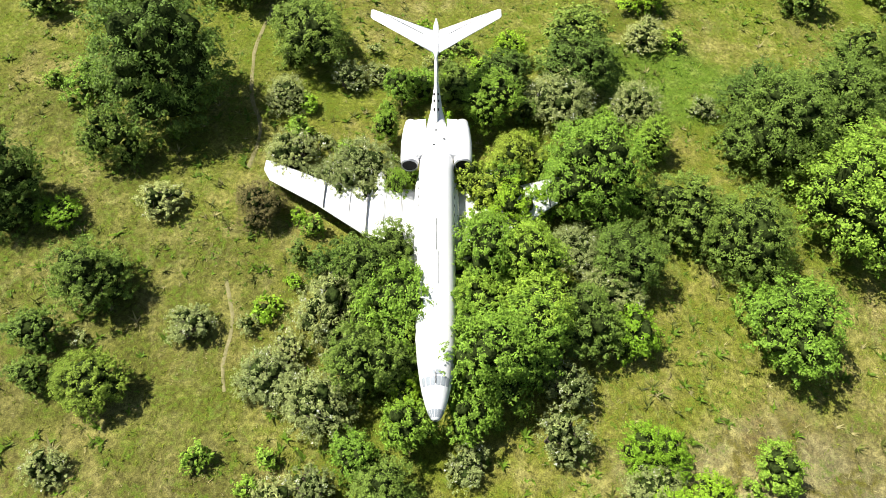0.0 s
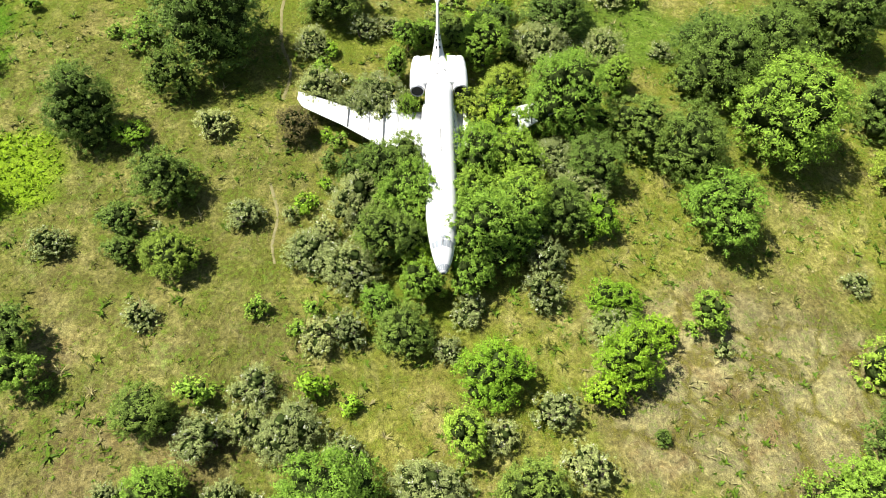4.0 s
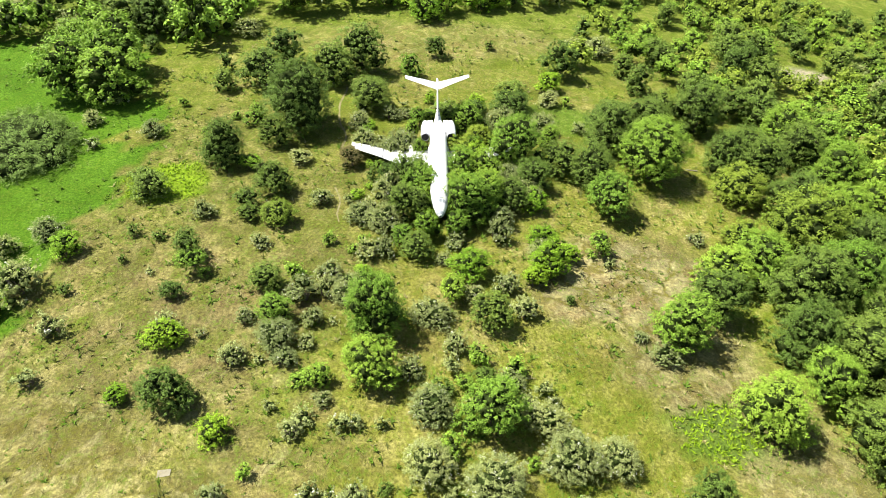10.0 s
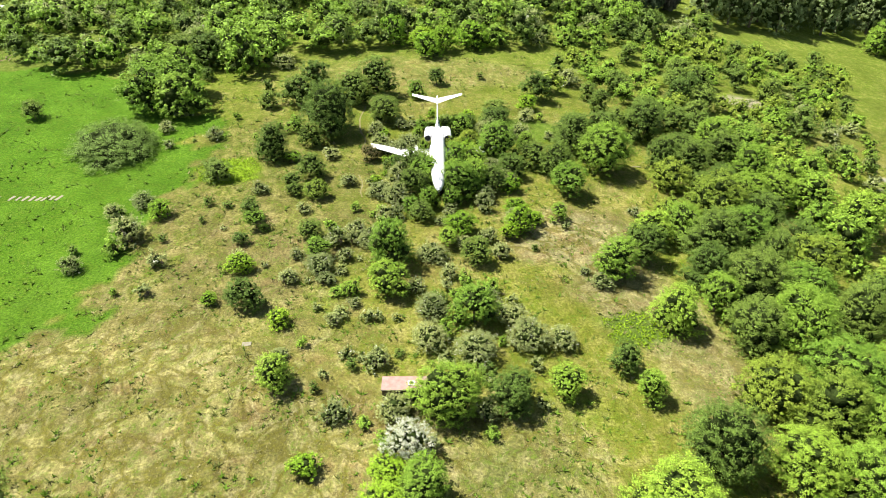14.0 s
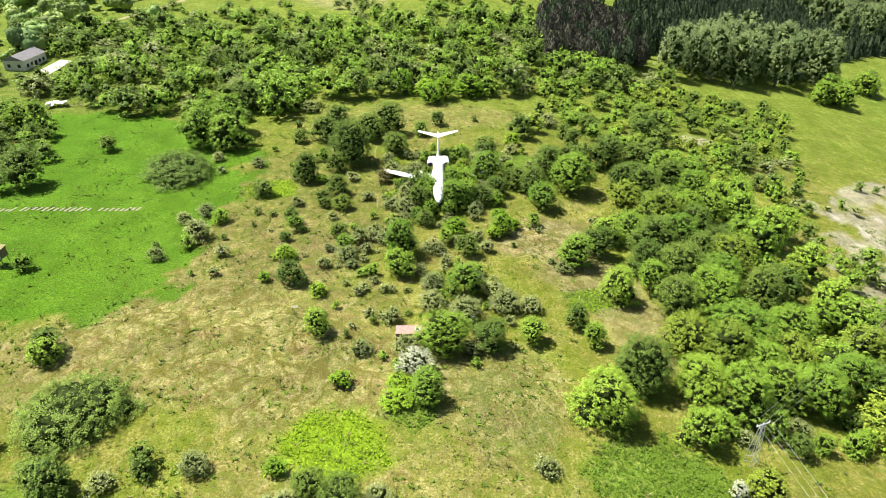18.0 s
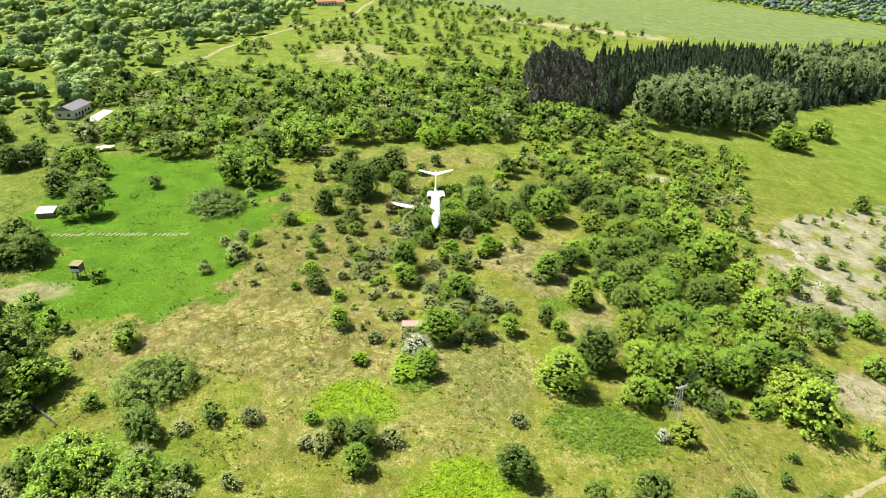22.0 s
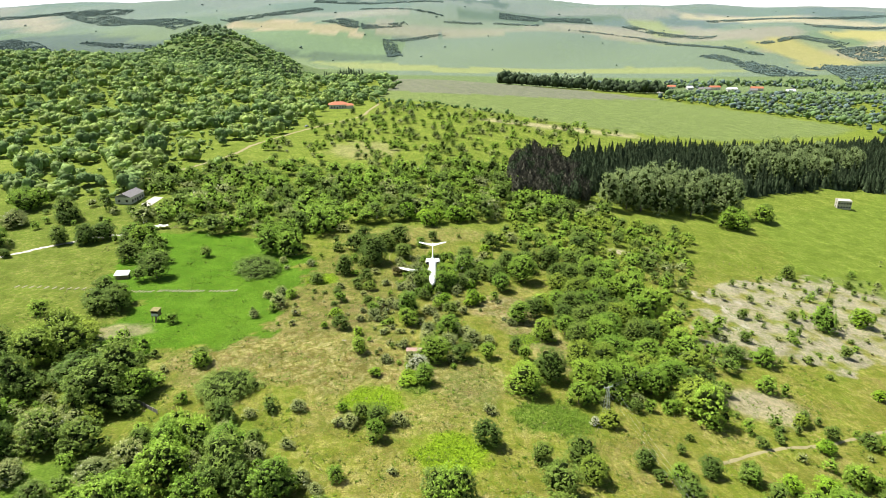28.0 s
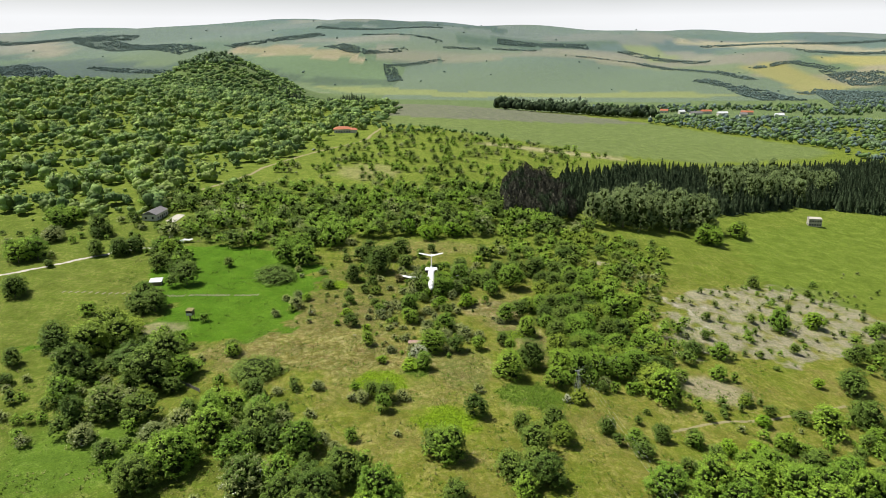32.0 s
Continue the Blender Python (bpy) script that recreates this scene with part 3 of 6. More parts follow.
def crown(D, H, lobes, leaves, leaf, seed, low=0.08, flat=1.0, core=1, flowers=0.0, spiky=0.12, cut=0.86):
    """Vertices, faces and slots of a crown: boughs that carry clumps of leaf sprays, ragged outside, with near-black
    cores that paint the shade between.
    """
    rng = np.random.RandomState(seed)
    R, hz = D / 2, (1 - low) / 2 * H
    zc = (low + 1) / 2 * H
    squeeze = np.array([1, 1, min(1.0, hz / R) * flat])
    up = np.sort(rng.uniform(0.0, 1.0, lobes))
    ang = rng.uniform(0, 2 * np.pi) + np.arange(lobes) * 2.4 + rng.uniform(-0.7, 0.7, lobes)
    r = rng.uniform(0.27, 0.46, lobes) * R
    lop = 1 + 0.16 * np.cos(ang - rng.uniform(0, 6.28)) + 0.12 * np.cos(2 * ang)
    rad = (R * rng.uniform(0.9, 1.1, lobes) - r) * np.sqrt(1 - 0.88 * up ** 1.7) * rng.uniform(0.55, 1.0, lobes) * lop
    c = np.stack([np.cos(ang) * rad, np.sin(ang) * rad, low * H + r * squeeze[2] * 0.6 + up * (H * (1 - low) - 1.5 * r * squeeze[2])], 1)
    c[0], r[0] = (0, 0, zc * 0.95), 0.52 * R
    per = 26 if leaf < 0.14 else 14
    want = max(20, leaves // per)
    w = r ** 2 / (r ** 2).sum()
    cl, cd = [], []
    got = 0
    for _ in range(12):
        k = rng.choice(lobes, want, p=w)
        d = unit(rng.normal(size=(want, 3)) + [0, 0, 0.4])
        p = c[k] + d * (r[k] * rng.uniform(0.8, 1.04 + spiky, want))[:, None] * squeeze
        q = (p[:, None, :] - c[None]) / (r[None, :, None] * squeeze)
        deep = np.linalg.norm(q, axis=2) < cut
        ok = (deep.sum(1) == 0) & (p[:, 2] > low * H * 0.4)
        cl.append(p[ok])
        cd.append(d[ok])
        got += ok.sum()
        if got >= want:
            break
    cl, cd = np.concatenate(cl)[:want], np.concatenate(cd)[:want]
    m = len(cl)
    cr = max(2.0 * leaf, 0.033 * D) * rng.uniform(0.7, 1.6, m)
    way = unit(cd + rng.normal(size=(m, 3)) * 0.4 + [0, 0, 0.35])
    k = np.repeat(np.arange(m), per)
    e = unit(rng.normal(size=(m * per, 3)) + way[k] * 0.9)
    pos = cl[k] + (e * [1, 1, 0.7] + way[k] * rng.uniform(-0.2, 0.9 + 2 * spiky, (m * per, 1))) * (cr[k] * rng.uniform(0.25, 1.12, m * per))[:, None]
    nrm = unit(e * 0.5 + way[k] * 0.4 + rng.normal(size=(m * per, 3)) * 0.3 + [0, 0, 0.5])
    size = leaf * rng.uniform(0.6, 1.3, len(pos))
    wide = R / np.percentile(np.hypot(pos[:, 0], pos[:, 1]), 96)
    pos, c = pos * [wide, wide, 1], c * [wide, wide, 1]
    lv, lf = leaf_cards(pos, nrm, size, rng)
    slot = np.zeros(len(lf), int)
    if flowers:
        white = (rng.uniform(size=m) < 3 * flowers)[k] & (rng.uniform(size=len(pos)) < (0.6 if flowers > 0.3 else 0.25))
        slot[np.concatenate([white, white])] = 2
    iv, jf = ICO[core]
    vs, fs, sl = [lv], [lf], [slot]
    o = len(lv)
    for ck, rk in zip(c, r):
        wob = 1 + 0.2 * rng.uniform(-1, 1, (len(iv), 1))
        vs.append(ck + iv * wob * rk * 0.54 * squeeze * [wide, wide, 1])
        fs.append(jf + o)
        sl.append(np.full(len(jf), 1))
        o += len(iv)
    v = np.concatenate(vs)
    v[:, 2] = np.maximum(v[:, 2], 0.02)
    return v, np.concatenate(fs), np.concatenate(sl)


def quick_mesh(name, v, f, materials, slot=None, smooth=False):
    me = bpy.data.meshes.new(name)
    me.vertices.add(len(v))
    me.vertices.foreach_set("co", np.ascontiguousarray(v, np.float32).ravel())
    me.loops.add(f.size)
    me.loops.foreach_set("vertex_index", np.ascontiguousarray(f, np.int32).ravel())
    me.polygons.add(len(f))
    me.polygons.foreach_set("loop_start", np.arange(0, f.size, f.shape[1], dtype=np.int32))
    for m in materials:
        me.materials.append(m)
    if slot is not None:
        me.polygons.foreach_set("material_index", np.asarray(slot, np.int32))
    if smooth:
        me.polygons.foreach_set("use_smooth", np.ones(len(f), bool))
    me.update()
    return me


def trunk_mesh(H, D, seed, stems=1):
    """A tapered trunk, or several stems, that forks into limbs inside the crown."""
    rng = random.Random(seed)
    bm = bmesh.new()
    for s in range(stems):
        a = rng.uniform(0, 6.28)
        foot = Vector((0.12 * stems * math.cos(a), 0.12 * stems * math.sin(a), -0.3))
        r = 0.022 * H + 0.03
        fork = Vector((foot.x * 2 + rng.uniform(-0.1, 0.1), foot.y * 2 + rng.uniform(-0.1, 0.1), 0.34 * H))
        tube(foot, fork, r * 1.25, r * 0.8, 7, bm)
        for k in range(4):
            b = a + 1.57 * k + rng.uniform(-0.4, 0.4)
            e = Vector((math.cos(b) * 0.3 * D * rng.uniform(0.6, 1), math.sin(b) * 0.3 * D * rng.uniform(0.6, 1), H * rng.uniform(0.55, 0.85)))
            tube(fork - Vector((0, 0, 0.1)), e, r * 0.6, r * 0.15, 5, bm)
    me = bpy.data.meshes.new("trunk")
    bm.to_mesh(me)
    bm.free()
    me.materials.append(BARK)
    return me


# sizes: crown width at which each pattern was grown, leaves, leaf length, lobes
SIZES = {"small": (3.4, 4800, 0.075, 9), "medium": (6.2, 12000, 0.09, 15), "large": (10.0, 19000, 0.112, 24), "mid": (7.0, 3600, 0.17, 13), "broad": (11.0, 4600, 0.23, 19), "tiny": (3.0, 620, 0.16, 7), "coarse": (7.0, 780, 0.31, 9), "wide": (9.0, 20000, 0.08, 60)}
SHAPE = {  # height to width, crown's foot, flower share, flatness, stems, leaf factor, heart
    "dark": (0.86, 0.03, 0.0, 1.0, 1, 1.0), "green": (0.9, 0.03, 0.0, 1.0, 1, 1.0), "lime": (0.72, 0.05, 0.0, 1.0, 3, 1.0), "yellow": (0.85, 0.03, 0.0, 1.0, 1, 1.1),
    "silver": (0.62, 0.02, 0.025, 1.0, 4, 0.85), "brown": (0.7, 0.04, 0.0, 1.0, 3, 0.9), "thicket": (0.3, 0.0, 0.0, 0.9, 4, 0.9), "blossom": (0.85, 0.04, 0.55, 1.0, 3, 0.9), "stand": (1.25, 0.02, 0.0, 1.0, 1, 1.0)}
WORDS = {
    "dark": ("tree", "rounded dark green deciduous tree standing in meadow grass", "tree"),
    "green": ("tree", "leafy bright green deciduous tree with lumpy crown", "tree"),
    "lime": ("bush", "fresh lime-green leafy bush in the grass", "bush"),
    "yellow": ("tree", "yellowish green deciduous tree with open crown", "tree"),
    "silver": ("shrub", "low grey-green hawthorn shrub with pale blossom", "shrub"),
    "brown": ("shrub", "brownish olive shrub beside the aircraft's wing tip", "shrub"),
    "thicket": ("thicket", "low wide thicket of dense dull green scrub", "thicket"),
    "stand": ("tree", "tall grey-green broadleaf tree before the conifers", "tree"),
    "blossom": ("shrub", "elder shrub covered in creamy white blossom", "shrub")}
PATTERNS = {}


def pattern(kind, size, variant):
    key = (kind, size, variant)
    if key not in PATTERNS:
        D, leaves, leaf, lobes = SIZES[size]
        ratio, low, flowers, flat, stems, lf = SHAPE[kind]
        seed = 100 * variant + 7 * len(kind) + {"small": 1, "medium": 2, "large": 3, "coarse": 4, "wide": 5, "mid": 6, "broad": 7, "tiny": 8}[size]
        v, f, s = crown(D, D * ratio, lobes + variant % 3, leaves, leaf * lf, seed, low, flat, core=2 if size in ("small", "medium", "large", "wide") else 1, flowers=flowers, spiky=0.3 if kind in ("silver", "blossom") else 0.14, cut=0.8)
        leafm = LEAF["silver" if kind == "blossom" else kind]
        PATTERNS[key] = (D, quick_mesh("crown", v, f, [leafm, CORE_SHADE, FLOWER], s), trunk_mesh(D * ratio, D, seed, stems), v, f, s)
    return PATTERNS[key]


PLANTED = []
plant_rng = random.Random(11)


def plant(kind, x, y, d, group, coarse=False, tall=1.0):
    """One plant, of trunk and crown, with a crown d metres wide."""
    far = not (-45 < x < 72 and -125 < y < 22)
    size = "coarse" if coarse else "wide" if kind == "thicket" else "tiny" if far and d < 4.0 else "mid" if far and d < 9.0 else "broad" if far else "small" if d < 4.6 else "medium" if d < 8.2 else "large"
    D, cm, tm, *_ = pattern(kind, size, plant_rng.randrange(4 if not coarse else 5))
    name, label, category = WORDS[kind]
    s = d / D
    ob = thing(name, label, category, Matrix.LocRotScale((x, y, base(x, y, -0.05)), Euler((0, 0, plant_rng.uniform(0, 6.28))), (s * plant_rng.uniform(0.92, 1.14), s * plant_rng.uniform(0.92, 1.14), s * tall * plant_rng.uniform(0.88, 1.15))), group)
    for nm, me in (("trunk", tm), ("crown", cm)):
        o = new(nm, me)
        o.parent = ob
    PLANTED.append((x, y, d))
    return ob


OVERGROWN = (("green", -2.4, -8.0, 3.4, 1.9), ("dark", -2.3, -13.2, 3.0, 1.8), ("green", 2.5, -11.8, 3.4, 1.9), ("lime", -2.2, -16.2, 2.6, 1.5), ("silver", -7.4, 2.9, 3.4, 1.6), ("silver", -5.2, 2.2, 3.2, 1.8), ("silver", -10.6, 4.2, 3.0, 1.5), ("green", -2.8, 2.4, 2.6, 2.0), ("silver", -9.0, 3.6, 2.8, 1.5), ("green", 2.1, -6.2, 3.4, 1.9), ("green", -1.9, -11.0, 3.0, 2.1), ("green", 2.1, -13.8, 3.0, 2.0), ("green", 2.1, -9.8, 3.4, 1.9), ("lime", -2.0, -15.2, 2.6, 1.6), ("silver", -6.4, 4.3, 3.4, 1.6), ("yellow", 3.6, -1.6, 3.6, 1.6))
# where the single trees and bushes stand: east, north, crown width
THICKET_1 = [(-58.9, -85.5, 19.3), (-71.6, 9.0, 22.3)]
SILVER_1 = [(-48.6, -145.0, 12.5), (-89.6, -128.9, 6.8), (-11.4, -123.1, 2.7), (-79.0, -123.0, 9.4), (-98.6, -122.4, 7.8), (-99.0, -121.6, 7.9), (-79.9, -120.8, 7.9), (-73.2, -117.3, 9.0), (-37.4, -112.8, 3.8), (-97.7, -108.3, 12.6), (-22.7, -104.3, 5.1), (-25.9, -103.9, 4.1), (-10.6, -102.6, 5.2), (-49.7, -99.4, 4.2), (13.9, -97.1, 4.1), (-37.5, -96.6, 4.9), (-15.5, -70.7, 4.3), (4.6, -70.5, 4.1), (-7.5, -70.2, 5.0), (-10.0, -60.6, 4.4), (-24.1, -59.6, 3.0), (4.1, -59.4, 6.7), (-2.5, -57.2, 6.1), (12.2, -56.5, 6.2), (17.4, -56.2, 4.7), (-17.2, -52.2, 3.5), (10.4, -51.4, 5.0), (-2.3, -49.8, 5.6), (105.7, -48.7, 5.9), (-14.3, -48.1, 2.3)]
SILVER_2 = [(7.3, -45.7, 3.6), (-48.5, -44.3, 2.9), (-4.6, -44.0, 3.6), (133.0, -43.6, 3.7), (-19.3, -42.0, 3.6), (26.9, -41.6, 3.8), (-25.4, -41.5, 4.2), (1.0, -39.9, 3.8), (-17.0, -39.5, 2.5), (-20.9, -39.0, 5.6), (24.8, -38.0, 2.3), (-62.7, -37.2, 4.0), (-48.7, -36.3, 3.8), (-35.0, -36.2, 4.2), (-16.7, -35.4, 3.4), (-25.2, -35.2, 3.3), (-1.8, -35.1, 5.8), (10.7, -34.0, 4.5), (-7.8, -32.5, 4.0), (3.9, -31.3, 3.1), (-18.9, -31.0, 4.5), (-12.4, -30.7, 5.1), (-15.5, -30.0, 3.6), (8.8, -29.3, 4.2), (-55.9, -28.4, 7.5), (-15.4, -26.8, 4.0), (0.1, -23.9, 2.8), (-10.5, -22.6, 3.9), (14.5, -22.2, 4.6), (-8.3, -21.7, 4.1)]
SILVER_3 = [(2.1, -20.3, 3.5), (-61.9, -20.0, 4.0), (-25.9, -20.0, 3.4), (8.8, -18.6, 4.0), (39.4, -17.0, 2.8), (-57.4, -16.6, 5.3), (-8.0, -16.5, 5.8), (9.6, -14.9, 4.2), (-12.0, -13.8, 5.0), (-35.7, -12.3, 3.7), (-10.8, -11.6, 3.4), (-18.2, -9.6, 3.9), (-7.6, -8.6, 6.4), (13.8, -7.0, 5.3), (15.5, -3.1, 4.8), (12.2, -2.7, 4.8), (12.0, -2.6, 4.8), (-23.1, 2.3, 4.4), (-3.8, 3.1, 4.2), (-8.2, 4.4, 4.6), (-5.9, 5.2, 6.2), (-12.3, 7.3, 5.5), (-60.0, 8.4, 3.2), (-50.8, 12.6, 4.5), (12.5, 14.0, 7.2), (19.9, 14.1, 5.6), (-13.9, 15.0, 4.7), (27.6, 15.2, 3.1), (-63.3, 17.5, 4.4), (-7.8, 17.8, 3.7)]
SILVER_4 = [(-5.0, 18.7, 2.9), (23.1, 25.3, 4.9), (-61.8, 26.4, 5.9), (39.0, 53.0, 7.3), (33.3, 53.4, 5.2), (-41.7, 58.4, 6.2), (231.9, 59.2, 4.5), (-209.5, 75.3, 12.5), (-210.0, 78.7, 11.4)]
YELLOW_1 = [(35.5, -122.7, 7.8), (45.8, -99.5, 6.5), (-90.1, -99.0, 6.3), (105.4, -89.3, 5.0), (75.0, -86.7, 12.0), (-117.6, -63.3, 23.2), (-115.6, -55.3, 17.3), (55.5, -17.6, 11.9), (46.7, -17.2, 5.6), (-24.1, -14.3, 5.0), (4.6, 0.8, 4.5), (3.7, 2.9, 5.3), (7.4, 5.2, 5.1)]
LIME_1 = [(106.0, -101.5, 4.8), (106.0, -100.8, 4.6), (-25.7, -97.4, 3.6), (-17.9, -79.0, 4.3), (145.7, -66.5, 4.7), (-25.4, -52.1, 3.7), (-37.2, -47.2, 2.8), (-34.1, -38.6, 4.9), (12.8, -28.1, 3.8), (3.8, -26.4, 5.7), (15.0, -25.3, 6.1), (18.4, -22.7, 3.5), (-53.0, -20.8, 4.4), (15.0, -19.7, 4.7), (-1.9, -13.9, 3.5), (15.2, -10.8, 4.4), (6.5, -0.3, 5.6), (183.7, 0.4, 9.2), (-31.0, 0.8, 3.3), (9.1, 1.6, 3.5), (8.5, 22.1, 4.2), (24.5, 32.6, 5.5), (0.2, 73.0, 14.7), (13.8, 78.2, 11.8), (-11.5, 79.5, 10.1)]
GREEN_1 = [(-14.7, -155.0, 13.1), (-15.3, -153.4, 12.2), (21.1, -147.6, 6.4), (58.0, -145.3, 11.4), (-39.3, -144.8, 10.0), (75.9, -142.7, 17.5), (99.0, -142.1, 19.2), (-69.2, -136.7, 13.0), (-68.3, -134.2, 12.6), (117.3, -134.0, 15.6), (91.3, -133.9, 15.4), (2.0, -133.4, 10.5), (-54.6, -132.9, 8.9), (-37.2, -130.3, 10.0), (-24.1, -125.3, 4.3), (-61.9, -124.3, 12.1), (56.7, -121.7, 5.7), (76.0, -118.3, 5.8), (105.0, -116.1, 6.8), (-51.3, -115.4, 10.1), (105.7, -114.4, 6.2), (-63.1, -111.6, 14.2), (-64.4, -110.8, 13.3), (-16.1, -110.1, 5.9), (140.7, -106.2, 8.7), (128.0, -101.5, 11.0), (-115.1, -99.9, 9.7), (129.1, -98.1, 9.3), (75.5, -92.8, 12.3), (-69.8, -91.5, 3.9)]
GREEN_2 = [(39.8, -90.3, 7.1), (-83.5, -86.3, 11.5), (25.2, -85.7, 10.8), (49.1, -83.6, 10.3), (-3.7, -82.5, 6.4), (110.4, -71.4, 3.9), (-70.9, -70.9, 5.9), (104.9, -70.1, 7.1), (-0.8, -69.9, 9.3), (27.9, -66.8, 5.0), (16.4, -66.3, 5.3), (-23.9, -64.9, 5.6), (4.7, -51.5, 7.6), (113.4, -51.5, 7.5), (36.7, -50.8, 8.5), (44.7, -46.4, 7.8), (-15.0, -45.3, 3.5), (-9.1, -44.6, 6.4), (-90.4, -39.8, 4.3), (30.0, -38.2, 8.1), (-8.7, -37.0, 8.7), (-21.4, -35.1, 4.7), (-57.4, -32.7, 3.7), (1.0, -31.6, 4.5), (-140.5, -30.1, 6.9), (40.0, -26.5, 7.8), (138.0, -26.1, 4.9), (-34.0, -25.5, 4.5), (23.3, -20.9, 4.3), (-5.5, -19.8, 3.5)]
GREEN_3 = [(-2.2, -18.1, 4.2), (2.2, -17.4, 4.0), (4.1, -13.8, 7.5), (6.4, -12.0, 7.1), (159.7, -11.1, 10.4), (27.3, -10.9, 7.7), (7.3, -10.4, 6.6), (-2.5, -9.8, 6.5), (3.6, -9.1, 6.0), (7.4, -5.8, 6.6), (4.0, -5.0, 6.6), (163.3, -3.7, 9.0), (36.7, 0.7, 12.5), (6.0, 2.5, 4.2), (13.8, 3.4, 10.4), (-2.0, 4.1, 2.7), (20.6, 9.3, 4.6), (-4.0, 10.1, 3.2), (5.8, 12.3, 5.8), (-2.9, 15.2, 4.1), (-32.7, 16.2, 4.4), (-1.0, 16.9, 3.9), (26.8, 25.5, 2.5), (-65.8, 30.7, 19.6), (-4.3, 36.6, 5.5), (-71.8, 38.9, 11.5), (-64.8, 40.1, 12.7), (-205.2, 44.0, 19.0), (-207.9, 46.4, 18.8)]
GREEN_4 = [(-135.3, 50.4, 15.3), (105.5, 75.8, 8.7), (-217.3, 106.5, 20.2), (-219.8, 108.9, 20.3), (187.8, 133.0, 18.8), (190.9, 137.5, 17.5), (218.3, 156.5, 11.9)]
BROWN_1 = [(-14.5, 1.2, 4.6)]
DARK_1 = [(-32.8, -155.3, 16.9), (-31.8, -150.5, 11.0), (3.5, -149.5, 7.1), (-48.1, -145.7, 10.0), (-75.6, -144.4, 9.7), (-24.4, -144.1, 9.8), (-24.9, -143.8, 9.3), (27.5, -142.2, 10.1), (-76.2, -142.2, 10.1), (27.6, -140.6, 8.7), (17.7, -139.7, 8.2), (21.4, -139.5, 13.1), (67.6, -133.3, 5.5), (3.3, -132.9, 9.0), (-37.2, -130.6, 10.6), (-1.0, -130.5, 8.5), (-89.5, -130.0, 6.9), (26.6, -129.7, 10.2), (57.9, -127.1, 5.7), (-48.6, -126.1, 13.1), (57.9, -124.1, 5.6), (-49.7, -122.8, 12.8), (52.1, -122.0, 4.2), (65.9, -117.8, 5.0), (75.9, -117.6, 6.0), (24.5, -117.2, 5.9), (66.4, -116.8, 5.4), (34.1, -116.6, 7.6), (49.8, -116.6, 5.0), (51.0, -116.4, 5.0)]
DARK_2 = [(-59.0, -113.4, 8.2), (-86.9, -111.8, 10.3), (11.3, -111.0, 7.8), (-107.1, -110.3, 8.6), (-106.9, -110.0, 8.3), (61.7, -109.6, 3.1), (-97.8, -108.5, 12.0), (-15.6, -103.7, 6.2), (66.6, -103.1, 2.6), (87.1, -102.2, 4.0), (-19.9, -102.0, 5.2), (-115.0, -100.4, 8.7), (-55.9, -100.2, 7.0), (93.3, -99.4, 3.3), (-58.7, -98.1, 5.7), (-44.7, -96.9, 4.0), (95.3, -96.6, 3.7), (121.8, -96.0, 6.0), (145.8, -95.4, 11.4), (-83.3, -95.2, 6.5), (-45.1, -95.1, 3.8), (-96.3, -94.2, 7.7), (111.9, -94.1, 4.5), (144.6, -92.9, 9.2), (86.4, -88.8, 2.1), (107.0, -87.6, 4.7), (-139.7, -87.6, 5.5), (-93.6, -85.8, 24.0), (-117.4, -85.8, 14.4), (-119.0, -84.6, 13.0)]
DARK_3 = [(77.5, -79.1, 11.1), (33.7, -77.7, 10.7), (-145.9, -73.3, 7.8), (157.1, -69.1, 10.6), (8.2, -68.5, 6.8), (-72.0, -68.3, 6.0), (160.2, -64.4, 10.4), (-137.2, -61.9, 10.2), (25.8, -61.2, 5.2), (-139.3, -58.0, 9.5), (135.2, -55.3, 3.1), (101.9, -52.1, 7.5), (120.5, -49.8, 3.2), (115.3, -48.6, 6.3), (-31.3, -47.8, 6.4), (133.4, -46.2, 3.6), (4.3, -45.0, 2.7), (46.0, -39.3, 8.5), (180.2, -38.0, 9.6), (153.6, -36.1, 4.8), (6.3, -35.9, 6.0), (36.1, -33.2, 7.7), (115.9, -33.0, 4.8), (17.0, -31.5, 1.5), (50.1, -30.9, 11.2), (-35.8, -30.0, 3.3), (-23.6, -28.9, 4.6), (-117.5, -27.6, 14.1), (-119.4, -22.9, 16.0), (-3.4, -22.4, 5.1)]
DARK_4 = [(-5.0, -6.6, 6.4), (-3.4, -4.4, 4.6), (-7.2, -5.6, 4.4), (-35.5, -22.1, 4.4), (-5.3, -13.8, 6.0), (-28.7, -13.6, 3.3), (-29.3, -10.4, 4.2), (11.4, -10.2, 6.0), (132.7, -9.9, 3.7), (126.0, -9.5, 4.7), (-181.9, -8.2, 9.9), (-45.2, -7.1, 5.4), (56.3, -7.0, 7.0), (-26.0, -6.2, 6.3), (-46.7, -4.9, 5.1), (149.9, -4.7, 4.8), (15.5, -4.4, 5.7), (-184.2, -3.6, 10.0), (25.8, -2.7, 9.4), (21.5, 0.4, 7.8), (-35.3, 2.6, 8.3), (-111.7, 4.0, 11.4), (55.6, 5.8, 14.3), (-27.9, 7.9, 5.8), (31.9, 8.8, 10.2), (32.1, 13.2, 8.7), (38.9, 13.4, 10.3), (-24.0, 14.5, 12.9), (2.9, 14.8, 4.7), (14.5, 18.1, 7.0), (7.9, 18.1, 5.3), (51.6, 19.6, 10.9), (-11.6, 20.9, 7.3)]
